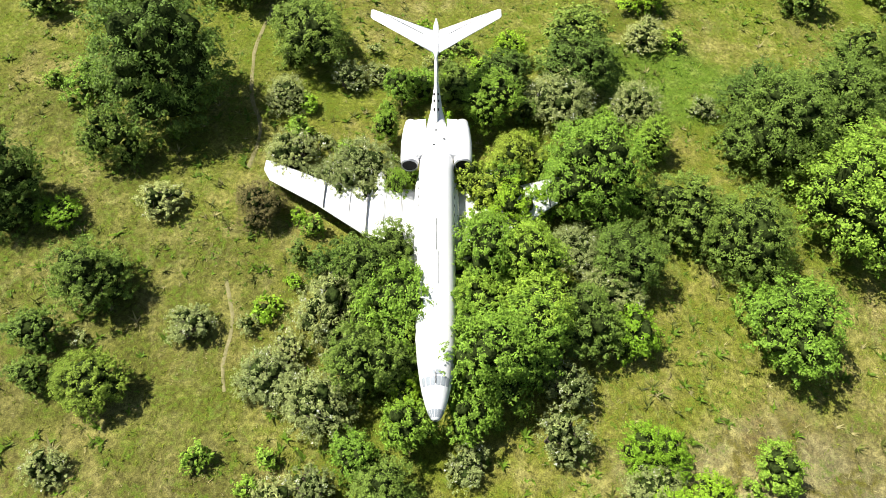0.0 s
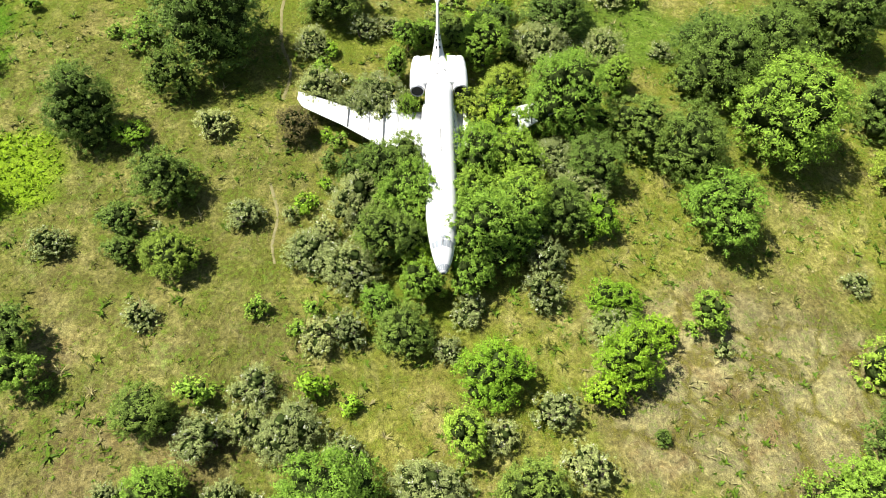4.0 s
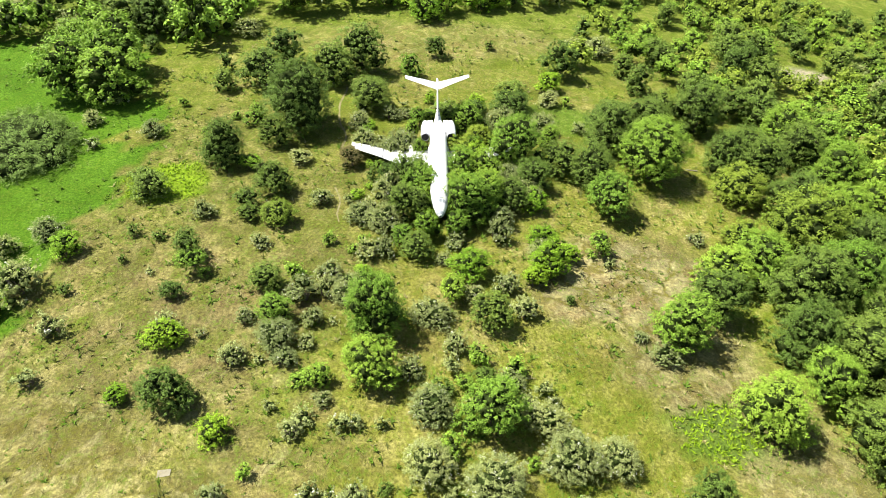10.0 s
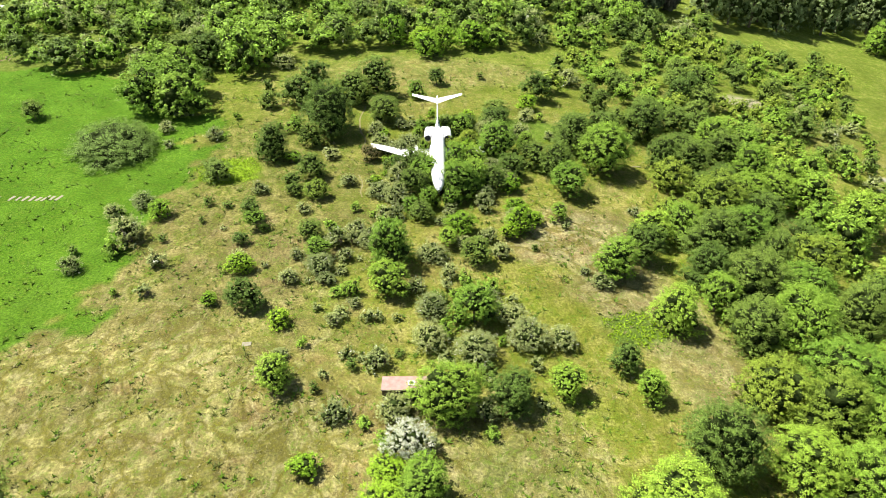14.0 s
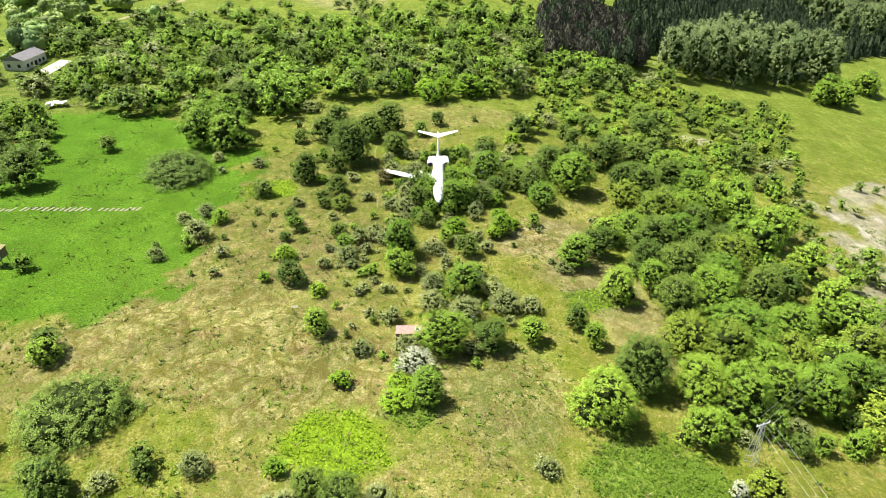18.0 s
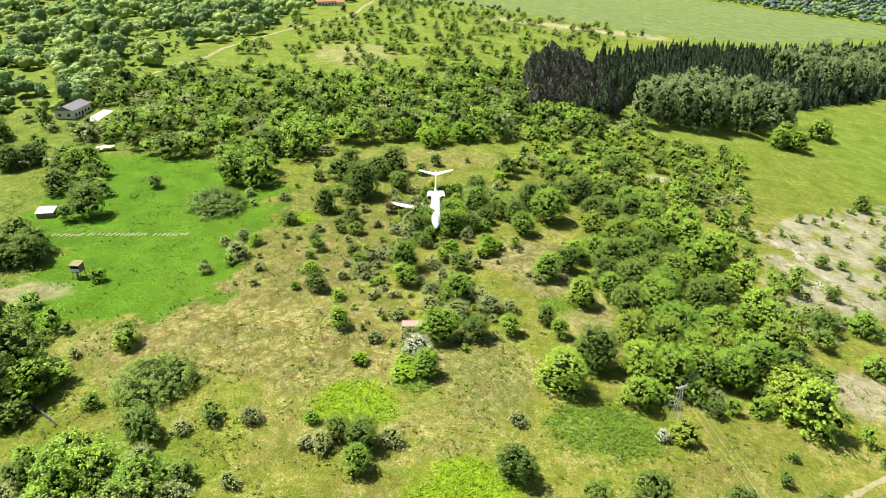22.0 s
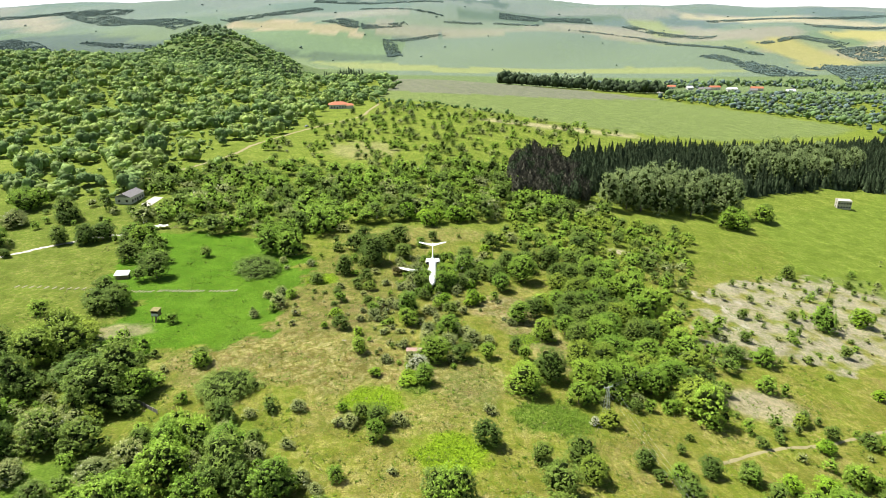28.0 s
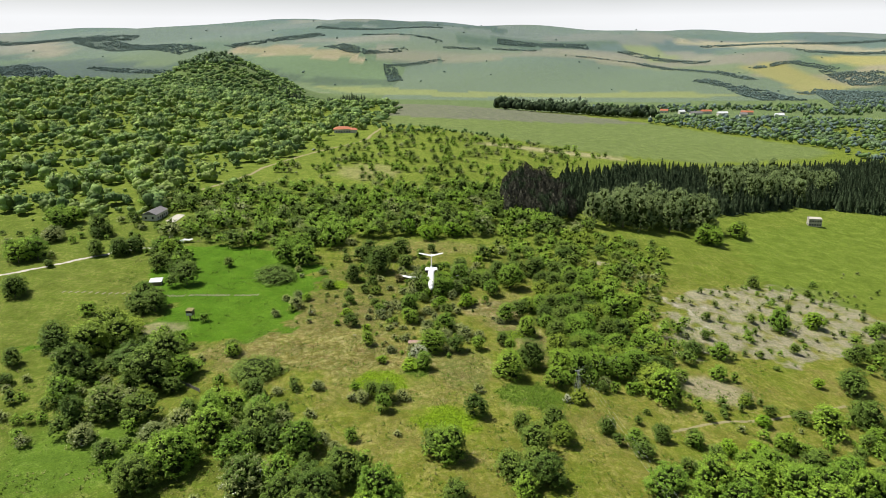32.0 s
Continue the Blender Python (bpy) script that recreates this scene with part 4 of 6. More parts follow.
DARK_5 = [(44.6, 21.1, 7.2), (182.4, 21.5, 4.0), (15.0, 22.0, 8.3), (-11.9, 24.2, 7.1), (-131.0, 24.2, 9.3), (65.8, 26.9, 13.4), (-98.9, 27.6, 5.0), (-41.5, 30.0, 5.2), (-187.4, 30.8, 4.2), (-188.2, 31.5, 5.0), (-33.7, 31.9, 9.5), (-20.1, 32.5, 9.6), (44.1, 35.1, 7.0), (56.2, 37.1, 6.3), (-14.4, 38.6, 10.0), (27.8, 39.0, 8.5), (-43.3, 39.8, 3.7), (-30.8, 41.5, 8.8), (42.5, 42.8, 5.9), (1.3, 46.4, 4.9), (72.6, 46.8, 14.3), (53.3, 48.7, 6.7), (209.1, 49.3, 5.0), (-161.4, 49.4, 10.6), (-173.1, 49.5, 8.8), (-173.4, 49.6, 8.8), (-161.6, 49.8, 10.3), (-61.6, 50.4, 4.4), (13.7, 51.8, 2.6), (178.8, 52.2, 7.8)]
DARK_6 = [(53.2, 52.9, 7.0), (-156.2, 54.5, 10.1), (-155.2, 56.8, 9.0), (75.1, 57.6, 15.5), (103.0, 59.6, 8.1), (-67.6, 62.8, 16.9), (63.1, 77.4, 6.9), (-185.9, 83.2, 13.4), (-187.9, 86.2, 12.9), (-186.7, 153.4, 11.3), (222.5, 160.2, 12.0)]
BLOSSOM_1 = [(-5.4, -76.5, 5.9), (41.9, -100.0, 3.2)]
DARK_TREES = DARK_1 + DARK_2 + DARK_3 + DARK_4 + DARK_5 + DARK_6
GREEN_TREES = GREEN_1 + GREEN_2 + GREEN_3 + GREEN_4
SILVER_TREES = SILVER_1 + SILVER_2 + SILVER_3 + SILVER_4
LIME_TREES = LIME_1
YELLOW_TREES = YELLOW_1
THICKET_TREES = THICKET_1
BLOSSOM_TREES = BLOSSOM_1
BROWN_TREES = BROWN_1

for rows, kind, group in ((DARK_TREES, "dark", "dark green trees"), (GREEN_TREES, "green", "bright green trees"), (SILVER_TREES, "silver", "hawthorn shrubs"), (LIME_TREES, "lime", "lime-green bushes"), (YELLOW_TREES, "yellow", "yellowish trees"), (THICKET_TREES, "thicket", "thickets"), (BLOSSOM_TREES, "blossom", ""), (BROWN_TREES, "brown", "")):
    for x, y, d in rows:
        if kind == "thicket":
            plant(kind, x, y, d * 0.95, group, False, 0.9)
        elif d > 13:  # a clump: grown from three crowns
            for q in range(3):
                a = 2.1 * q + x
                plant(kind, x + 0.26 * d * math.cos(a), y + 0.26 * d * math.sin(a), 0.62 * d, group)
        else:
            beside = abs(x) < 10 and -20 < y < 12
            plant(kind, x, y, d, group, False, 1.28 if beside else 1.0)


plant("lime", -8.6, -83.6, 6.0, "lime-green bushes", False, 0.5)
plant("lime", -8.0, -79.2, 4.6, "lime-green bushes", False, 0.55)
for kind, x, y, d, tall in OVERGROWN:  # bushes that lean over the hull and the wings
    plant(kind, x, y, d, "shrubs overgrowing the aircraft", False, tall)


def scatter(poly, gap, seed, jitter=0.42):
    """Points about gap metres apart over a polygon of the plan, clear of what is planted already."""
    rng = np.random.RandomState(seed)
    p = np.array(poly, float)
    xs, ys = np.meshgrid(np.arange(p[:, 0].min(), p[:, 0].max(), float(gap)), np.arange(p[:, 1].min(), p[:, 1].max(), gap * 0.87))
    xs[1::2] += gap / 2
    x, y = xs.ravel() + rng.uniform(-jitter, jitter, xs.size) * gap, ys.ravel() + rng.uniform(-jitter, jitter, xs.size) * gap
    ok = inside(poly, x, y)
    return x[ok], y[ok], rng


def clear(x, y, d, near=0.42):
    return all((x - a) ** 2 + (y - b) ** 2 > (near * (d + e)) ** 2 for a, b, e in PLANTED)


KEEP = [(x0 + (x1 - x0) * k / 10, y0 + (y1 - y0) * k / 10, 8.5) for (x0, y0), (x1, y1) in zip(LANE, LANE[1:]) for k in range(10)]  # open places: x, y, radius


def grow(poly, gap, seed, kinds, lo, hi, group, share=1.0, near=0.42, tall=1.0, singles=0, name="scrub", size="coarse", clump=0.0, cover=-0.15):
    """Trees and bushes over an area: the southernmost singles as things of their own, the rest joined as stuff."""
    x, y, rng = scatter(poly, gap, seed)
    if clump:
        dense = noise2(x, y, clump, seed) + 0.5 * noise2(x, y, clump * 0.4, seed + 2.0) > cover
        x, y = x[dense], y[dense]
    order = np.argsort(y)
    V, F, S, o, count = [], [], [], 0, 0
    used = sorted(set(kinds))
    for px, py in zip(x[order], y[order]):
        d = rng.uniform(lo, hi)
        kind = kinds[rng.randint(len(kinds))]
        if rng.uniform() > share or not clear(px, py, d, near) or any(math.hypot(px - a, py - b) < r for a, b, r in KEEP):
            continue
        count += 1
        if count <= singles:
            plant(kind, px, py, d, group, False, tall)
            continue
        PLANTED.append((px, py, d))
        D, _, _, v, f, s = pattern(kind, size, rng.randint(5 if size == "coarse" else 4))
        a, k = rng.uniform(0, 6.28), d / D
        ca, sa = k * math.cos(a), k * math.sin(a)
        V.append(np.stack([v[:, 0] * ca - v[:, 1] * sa + px, v[:, 0] * sa + v[:, 1] * ca + py, v[:, 2] * k * tall * rng.uniform(0.85, 1.2) + base(px, py, -0.05)], 1))
        F.append(f + o)
        S.append(np.where(s == 0, used.index(kind), len(used) + s - 1))
        o += len(v)
    if V:
        me = quick_mesh(name, np.concatenate(V), np.concatenate(F), [MASS[k] for k in used] + [CORE_SHADE, FLOWER], np.concatenate(S))
        tagged(new(name, me), group, "wood", kind="stuff")


KEEP += [(94, 57, 8), (-158, 104, 9), (-146, 112, 9), (-150, 100, 7), (-134, 70, 9), (-166, 116, 14), (-152, 118, 10), (-125, 3, 6), (-7, -66, 5), (0, 56, 24), (-18, 58, 12), (20, 54, 14), (120, -5, 14)]
EASTWOOD = [(44, -22), (38, -40), (40, -62), (36, -78), (60, -86), (78, -74), (88, -52), (92, -20), (84, 10), (66, 30), (48, 24), (52, 0)]
grow(EASTWOOD, 6.6, 21, ["green", "green", "yellow", "green", "dark", "green", "green", "dark"], 8.0, 11.8, "bright green trees of a dense broadleaf wood", near=0.32, singles=130, name="eastern_wood", size="mid")
grow([(60, 20), (84, 12), (110, 40), (150, 95), (120, 110), (80, 100), (40, 70), (30, 48), (46, 30)], 5.8, 22, ["dark", "green", "green", "yellow"], 4.8, 8.2, "scrub trees crowding the slope", 0.85)
grow([(-130, 68), (-60, 46), (-20, 76), (20, 74), (60, 90), (110, 120), (60, 125), (50, 200), (-20, 170), (-60, 150), (-150, 140), (-190, 110), (-170, 95)], 6.0, 23, ["dark", "green", "green", "green", "dark", "silver"], 5.5, 12.5, "green scrub trees behind the abandoned aircraft", 0.95, 0.26, clump=34, cover=-0.3)
grow([(-60, 150), (-20, 170), (50, 200), (100, 270), (190, 390), (60, 440), (-50, 470), (-100, 330), (-125, 240), (-150, 150)], 7.0, 24, ["dark", "green", "green", "silver"], 2.5, 8.0, "loose bushes of the far pasture", 0.9, 0.32, clump=44, cover=0.15)
grow([(84, -70), (150, -50), (235, 0), (230, 75), (140, 40), (95, -20)], 8.0, 25, ["dark", "green", "silver"], 1.4, 4.2, "low bushes on the bare slope", 0.6, size="tiny")
grow([(60, -110), (95, -90), (150, -80), (175, -110), (110, -150), (60, -150)], 8.5, 26, ["dark", "green", "green", "silver"], 2.0, 4.6, "low bushes below the pylon", 0.7, size="tiny")
grow([(58, -150), (105, -118), (190, -95), (200, -190), (60, -190)], 7.0, 27, ["green", "dark", "green", "lime"], 5.0, 8.5, "bright trees along the lower lane", 0.9, size="mid")
grow([(-90, -130), (-50, -110), (-20, -148), (-15, -175), (-110, -175)], 8, 28, ["dark", "green", "silver"], 4.0, 7.5, "mixed trees of the south-west copse", 0.3, size="mid")
grow([(-135, -160), (-85, -125), (-78, -92), (-92, -68), (-150, -66), (-170, -110)], 8, 29, ["dark", "silver", "dark", "green"], 3.5, 6.5, "mixed scrub of the south-west copse", 0.4)
grow([(200, 60), (260, 20), (330, 60), (300, 120), (235, 110)], 12, 30, ["dark", "silver"], 1.5, 3.0, "low bushes of the pasture", 0.4)
grow([(-215, 40), (-150, 66), (-190, 100), (-260, 90)], 12, 31, ["dark", "green", "silver"], 3.0, 6.0, "bushes by the farm sheds", 0.5)
grow([(53, -147), (61, -137), (86, -120), (108, -116), (146, -104), (175, -96), (150, -150), (80, -165)], 5.5, 36, ["green", "green", "dark", "lime"], 4.5, 7.5, "bright trees along the lower lane", 0.9, 0.3, size="mid")
grow([(174, -37), (198, -8), (235, 20), (250, 0), (182, -60)], 6, 37, ["green", "dark", "green"], 4, 7, "scrub on the edge of the bare slope", 0.8, 0.32)
grow([(-76, -105), (-63, -95), (-47, -107), (-35, -120), (-20, -138), (-17, -150), (-52, -149), (-53, -130), (-84, -119)], 5.5, 38, ["dark", "green", "silver", "dark"], 4.0, 7.5, "mixed trees of the south-west copse", 0.4, 0.3, size="mid")
grow([(-178, 169), (12, 167), (9, 110), (-66, 95), (-139, 106)], 6.2, 39, ["dark", "green", "green", "dark"], 6.0, 12.0, "green scrub trees behind the abandoned aircraft", 0.9, 0.26, clump=30, cover=-0.2)
grow([(-112, -55), (-84, -58), (-78, -84), (-96, -118), (-130, -110), (-140, -70)], 5, 40, ["dark", "green", "dark", "silver"], 3.0, 6.5, "mixed scrub of the south-west copse", 0.55, 0.3, clump=24)
grow([(-150, 50), (-135, 66), (-123, 45), (-110, 11), (-115, -6), (-122, 12)], 5, 54, ["dark", "green", "dark"], 3.5, 7.0, "scrub round the farm sheds", 0.75, 0.28)
grow([(-199, 150), (-162, 148), (-126, 91), (-138, 78), (-152, 100), (-180, 126)], 5.5, 55, ["dark", "green", "green"], 4.5, 8.5, "scrub round the farm sheds", 0.9, 0.28)
grow([(-113, -46), (-104, -46), (-86, -67), (-102, -68)], 5, 56, ["dark", "green"], 4.0, 7.0, "scrub round the farm sheds", 0.8, 0.3)
grow([(37, -83), (47, -79), (78, -72), (90, -75), (82, -88), (58, -92), (43, -92)], 4.6, 57, ["green", "dark", "green", "silver"], 3.5, 6.0, "low scrub at the foot of the wood", 0.85, 0.28, size="mid")
grow([(84, -60), (94, -40), (97, 0), (88, 36), (112, 72), (134, 60), (118, 16), (110, -36), (96, -68)], 4.6, 58, ["green", "dark", "green", "silver"], 3.0, 6.5, "scrub between the wood and the bare slope", 0.85, 0.3, clump=24)
# undergrowth round the aircraft and down the meadow
grow([(-22, -46), (-6, -30), (4, -22), (12, -10), (20, 8), (8, 26), (-12, 24), (-16, 8), (-14, -14), (-24, -30)], 3.4, 32, ["silver", "silver", "green", "lime", "dark"], 1.6, 3.0, "undergrowth of shrubs and brambles round the aircraft", 0.75, 0.3, clump=11, name="undergrowth", size="tiny")
grow([(-26, -72), (-22, -46), (0, -38), (14, -46), (16, -66), (2, -78)], 3.6, 33, ["silver", "silver", "green", "dark"], 1.6, 3.2, "low shrubs down the meadow", 0.7, 0.3, clump=12, name="undergrowth", size="tiny")
grow([(14, -26), (22, -14), (28, 2), (36, 6), (40, -10), (30, -24)], 6, 34, ["silver", "dark"], 1.2, 2.2, "small shrubs in rough grass", 0.3, 0.4, name="undergrowth", size="tiny")
grow([(-60, -60), (-30, -40), (-22, 0), (-30, 40), (-60, 20), (-70, -30)], 9, 35, ["silver", "dark", "green"], 1.0, 2.4, "small shrubs in rough grass", 0.7, 0.36, clump=22, name="undergrowth", size="tiny")


# ---- woods far off ----
def wood_pattern(rng, cone, cards, lumps):
    """Vertices and faces of one small tree, a metre wide and high: a ragged heart and sprays of leaves or needles."""
    vs, fs, o = [], [], 0
    iv, jf = ICO[1]
    if cone:
        m, pine = 9, cone == "pine"
        t = rng.uniform(0, 1, cards) ** 0.8
        out = np.sqrt(np.clip(1 - ((t - 0.42) / 0.6) ** 2, 0.04, 1)) if pine else (1.02 - t) ** 0.8 * (0.8 + 0.2 * np.cos(t * 38))
        lift = 0.38 if pine else 0.06
        for q, (z0, z1, r) in enumerate(((0.36, 0.7, 0.36), (0.6, 0.93, 0.26)) if pine else ((0.05, 0.62, 0.38), (0.38, 0.94, 0.22))):
            ang = np.arange(m) / m * 2 * np.pi + rng.uniform(0, 1)
            rr = r * rng.uniform(0.75, 1.2, m)
            vs.append(np.concatenate([np.stack([rr * np.cos(ang), rr * np.sin(ang), z0 + rng.uniform(-0.04, 0.04, m)], 1), [[0, 0, z1]]]))
            fs.append(np.array([[o + e, o + (e + 1) % m, o + m] for e in range(m)]))
            o += m + 1
        a = rng.uniform(0, 2 * np.pi, cards)
        d = np.stack([np.cos(a), np.sin(a), np.full(cards, 0.25)], 1)
        pos = np.stack([np.cos(a) * out * 0.46, np.sin(a) * out * 0.46, lift + (0.97 - lift) * t], 1) * rng.uniform(0.85, 1.08, (cards, 1)) ** [1, 1, 0]
        nrm, size = unit(d + rng.normal(size=(cards, 3)) * 0.45 + [0, 0, 0.5]), (0.06 + 0.06 * (1 - t)) * rng.uniform(0.7, 1.2, cards)
    else:
        cs, rs = [], []
        for q in range(lumps):
            c = np.array([rng.uniform(-0.27, 0.27), rng.uniform(-0.27, 0.27), rng.uniform(0.34, 0.7)]) if q else np.array([0, 0, 0.5])
            r = rng.uniform(0.2, 0.3) if q else 0.34
            cs.append(c), rs.append(r)
            vs.append(c + iv * r * 0.82 * (1 + 0.25 * rng.uniform(-1, 1, (len(iv), 1))) * [1, 1, 1.1])
            fs.append(jf + o)
            o += len(iv)
        k = rng.randint(0, lumps, cards)
        d = unit(rng.normal(size=(cards, 3)) + [0, 0, 0.55])
        pos = np.array(cs)[k] + d * (np.array(rs)[k] * rng.uniform(0.88, 1.15, cards))[:, None] * [1, 1, 1.1]
        nrm, size = unit(d + rng.normal(size=(cards, 3)) * 0.35 + [0, 0, 0.2]), rng.uniform(0.04, 0.085, cards)
    if cards:
        lv, lf = leaf_cards(pos, nrm, size, rng)
        vs.append(lv)
        fs.append(lf + o)
    return np.concatenate(vs), np.concatenate(fs)


def massed(name, pts, sizes, tall, material, label, seed, cone=False, cards=10, lumps=4):
    """A wood that nobody could count, each tree of a few ragged lumps and leaf sprays."""
    rng = np.random.RandomState(seed)
    mats = list(material) if isinstance(material, (list, tuple)) else [material]
    temps = [wood_pattern(rng, cone, cards, lumps) for _ in range(7)]
    V, F, S, o = [], [], [], 0
    z = height(pts[:, 0], pts[:, 1])
    tone = noise2(pts[:, 0], pts[:, 1], 70, seed) * 0.5 + rng.normal(size=len(pts)) * 0.6
    slot = np.clip(((tone + 1.0) / 2.0 * len(mats)).astype(int), 0, len(mats) - 1)
    for (x, y), zz, d, sl in zip(pts, z, sizes, slot):
        tv, tf = temps[rng.randint(len(temps))]
        a = rng.uniform(0, 6.28)
        ca, sa = math.cos(a), math.sin(a)
        h = d * tall * (rng.uniform(0.82, 1.14) if cone else rng.uniform(0.66, 1.25))
        V.append(np.stack([(tv[:, 0] * ca - tv[:, 1] * sa) * d + x, (tv[:, 0] * sa + tv[:, 1] * ca) * d + y, tv[:, 2] * h + zz - 0.1 * h], 1))
        F.append(tf + o)
        S.append(np.full(len(tf), sl))
        o += len(tv)
    me = quick_mesh(name, np.concatenate(V), np.concatenate(F), mats, np.concatenate(S), True)
    return tagged(new(name, me), label, "wood", kind="stuff")


def far_wood(name, poly, gap, seed, lo, hi, tall, material, label, share=1.0, cone=False, cards=10, thin=0.0, lumps=4, cover=0.0):
    """A wood over an area; with thin, clearings of that size, the fewer the lower cover."""
    x, y, rng = scatter(poly, gap, seed, 0.6)
    keep = rng.uniform(size=len(x)) < share
    if thin:
        keep &= noise2(x, y, thin, seed) + 0.6 * noise2(x, y, thin * 0.3, seed + 1.0) > cover
    for cx, cy, r in KEEP:
        keep &= np.hypot(x - cx, y - cy) > r
    pts = np.stack([x[keep], y[keep]], 1)
    return massed(name, pts, lo + (hi - lo) * rng.uniform(0, 1, len(pts)) ** 1.6, tall, material, label, seed, cone, cards, lumps)


KEEP += [(-86, 445, 22), (-211, 250, 8), (-103, 328, 5), (-103, 316, 8), (-90, 340, 8), (-118, 275, 7), (-130, 245, 7), (-110, 300, 7), (312, 219, 16)]
HILL = [(-150, 140), (-128, 225), (-105, 320), (-95, 420), (-60, 480), (-90, 560), (-130, 700), (-330, 760), (-620, 660), (-760, 520), (-720, 300), (-420, 170), (-210, 105)]
HILLTONES = [MASS["far"], MASS["fargreen"], MASS["faryellow"]]
far_wood("hill_wood", HILL, 11.0, 41, 9, 17, 0.92, HILLTONES, "dense green woodland over the rising hillside", 0.95, thin=80, cards=110, lumps=6, cover=-0.15)
far_wood("hill_wood", HILL, 8.0, 53, 3.5, 9, 0.75, HILLTONES[1:], "bright green bushes over the rising hillside", 0.8, thin=50, cards=50, lumps=4, cover=0.0)
far_wood("hill_wood", [(-60, 480), (-30, 700), (-100, 1000), (-250, 1300), (-380, 1560), (-640, 1560), (-800, 1150), (-1000, 800), (-760, 520), (-330, 700), (-130, 650)], 12.0, 42, 9, 20, 0.65, HILLTONES[:2], "dense darker woodland up to the hilltop", 0.95, thin=110, cards=44, lumps=4, cover=-0.7)
far_wood("knoll_trees", [(-560, 1270), (-500, 1240), (-440, 1260), (-420, 1380), (-500, 1420), (-570, 1360)], 11, 92, 12, 20, 1.0, MASS["valley"], "dark trees crowning the knoll", 0.7, cards=40)
far_wood("roadside_trees", [(-48, 470), (-30, 440), (60, 448), (120, 425), (-10, 500), (-60, 520)], 9, 43, 4, 8, 0.85, MASS["far"], "loose row of trees beside the far field", 0.8, cards=60)
far_wood("rusty_conifers", [(50, 122), (76, 124), (100, 136), (106, 200), (80, 240), (56, 190)], 4.6, 44, 6.0, 8.0, 2.3, [MASS["rust"], MASS["rust"], MASS["conifer"]], "stand of dull brownish pines", cone="pine", cards=190)
far_wood("conifer_wood", [(104, 160), (128, 175), (210, 200), (330, 270), (409, 275), (520, 330), (640, 440), (520, 460), (420, 412), (200, 320), (106, 240)], 5.0, 45, 7.0, 9.0, 2.0, MASS["conifer"], "dark spruce wood with pointed tops", 0.9, cone=True, cards=140)
grow([(108, 134), (150, 138), (204, 164), (200, 186), (140, 180), (110, 160)], 8.5, 46, ["stand"], 12, 16, "tall rounded broadleaf trees before the conifers", 1.0, 0.2, 1.3, singles=12, name="broadleaf_stand", size="broad")
grow([(240, 226), (330, 272), (400, 330), (380, 370), (250, 300)], 12, 47, ["stand"], 11, 15, "tall broadleaf trees among the conifers", 0.75, 0.2, 1.35, name="broadleaf_stand", size="broad")
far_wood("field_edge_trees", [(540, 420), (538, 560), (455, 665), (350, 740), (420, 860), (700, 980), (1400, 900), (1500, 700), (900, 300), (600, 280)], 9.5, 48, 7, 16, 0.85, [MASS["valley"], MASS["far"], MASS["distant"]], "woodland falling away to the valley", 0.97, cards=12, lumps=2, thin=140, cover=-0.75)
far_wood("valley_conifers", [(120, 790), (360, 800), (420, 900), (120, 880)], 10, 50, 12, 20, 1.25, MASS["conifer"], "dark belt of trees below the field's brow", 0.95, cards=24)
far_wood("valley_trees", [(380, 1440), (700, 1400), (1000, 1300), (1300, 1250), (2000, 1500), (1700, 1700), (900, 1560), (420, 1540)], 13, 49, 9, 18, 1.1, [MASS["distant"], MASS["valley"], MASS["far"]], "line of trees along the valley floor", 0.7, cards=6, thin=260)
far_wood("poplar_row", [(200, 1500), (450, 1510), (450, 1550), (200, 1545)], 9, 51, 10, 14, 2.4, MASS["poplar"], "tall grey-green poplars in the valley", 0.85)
far_wood("knoll_spruces", [(-330, 1240), (-250, 1130), (-180, 960), (-110, 780), (-80, 790), (-140, 1010), (-230, 1200)], 11, 52, 8, 12, 1.8, MASS["conifer"], "dark spruces down the ridge", 0.6, cone=True, cards=40)
# belts of trees and copses on the far slopes: from, to, width
BELTS = ((-1366, 2587, -800, 2500, 60), (-900, 3020, -698, 3291, 70), (-698, 3291, -516, 3434, 90), (-416, 3082, -265, 2878, 110), (-265, 2878, -60, 2975, 60), (-131, 2725, -94, 2319, 60), (-106, 2705, 105, 2838, 40), (-570, 3618, 128, 3485, 60), (-302, 3376, 116, 3143, 30), (115, 3040, 294, 3066, 40), (350, 3078, 564, 3029, 40), (400, 3280, 859, 3230, 160), (678, 2917, 1025, 2907, 25), (1025, 2907, 1171, 2481, 60), (1057, 2254, 1150, 2082, 90), (1150, 2082, 1113, 1745, 140), (1191, 2529, 1280, 2312, 80), (1433, 2635, 1692, 2798, 40), (1692, 2798, 1816, 2648, 90))
BELTS += ((1842, 2607, 1779, 2259, 240), (1523, 2089, 1266, 1509, 240), (1301, 1986, 1503, 2089, 60), (1018, 3169, 1332, 2873, 90), (-1750, 3417, -1034, 2899, 160), (-1839, 2792, -1458, 2348, 200), (-2600, 3500, -1500, 3450, 120), (1900, 3100, 3200, 3300, 90), (1500, 3350, 2700, 3600, 70), (2200, 2200, 2900, 2500, 200))
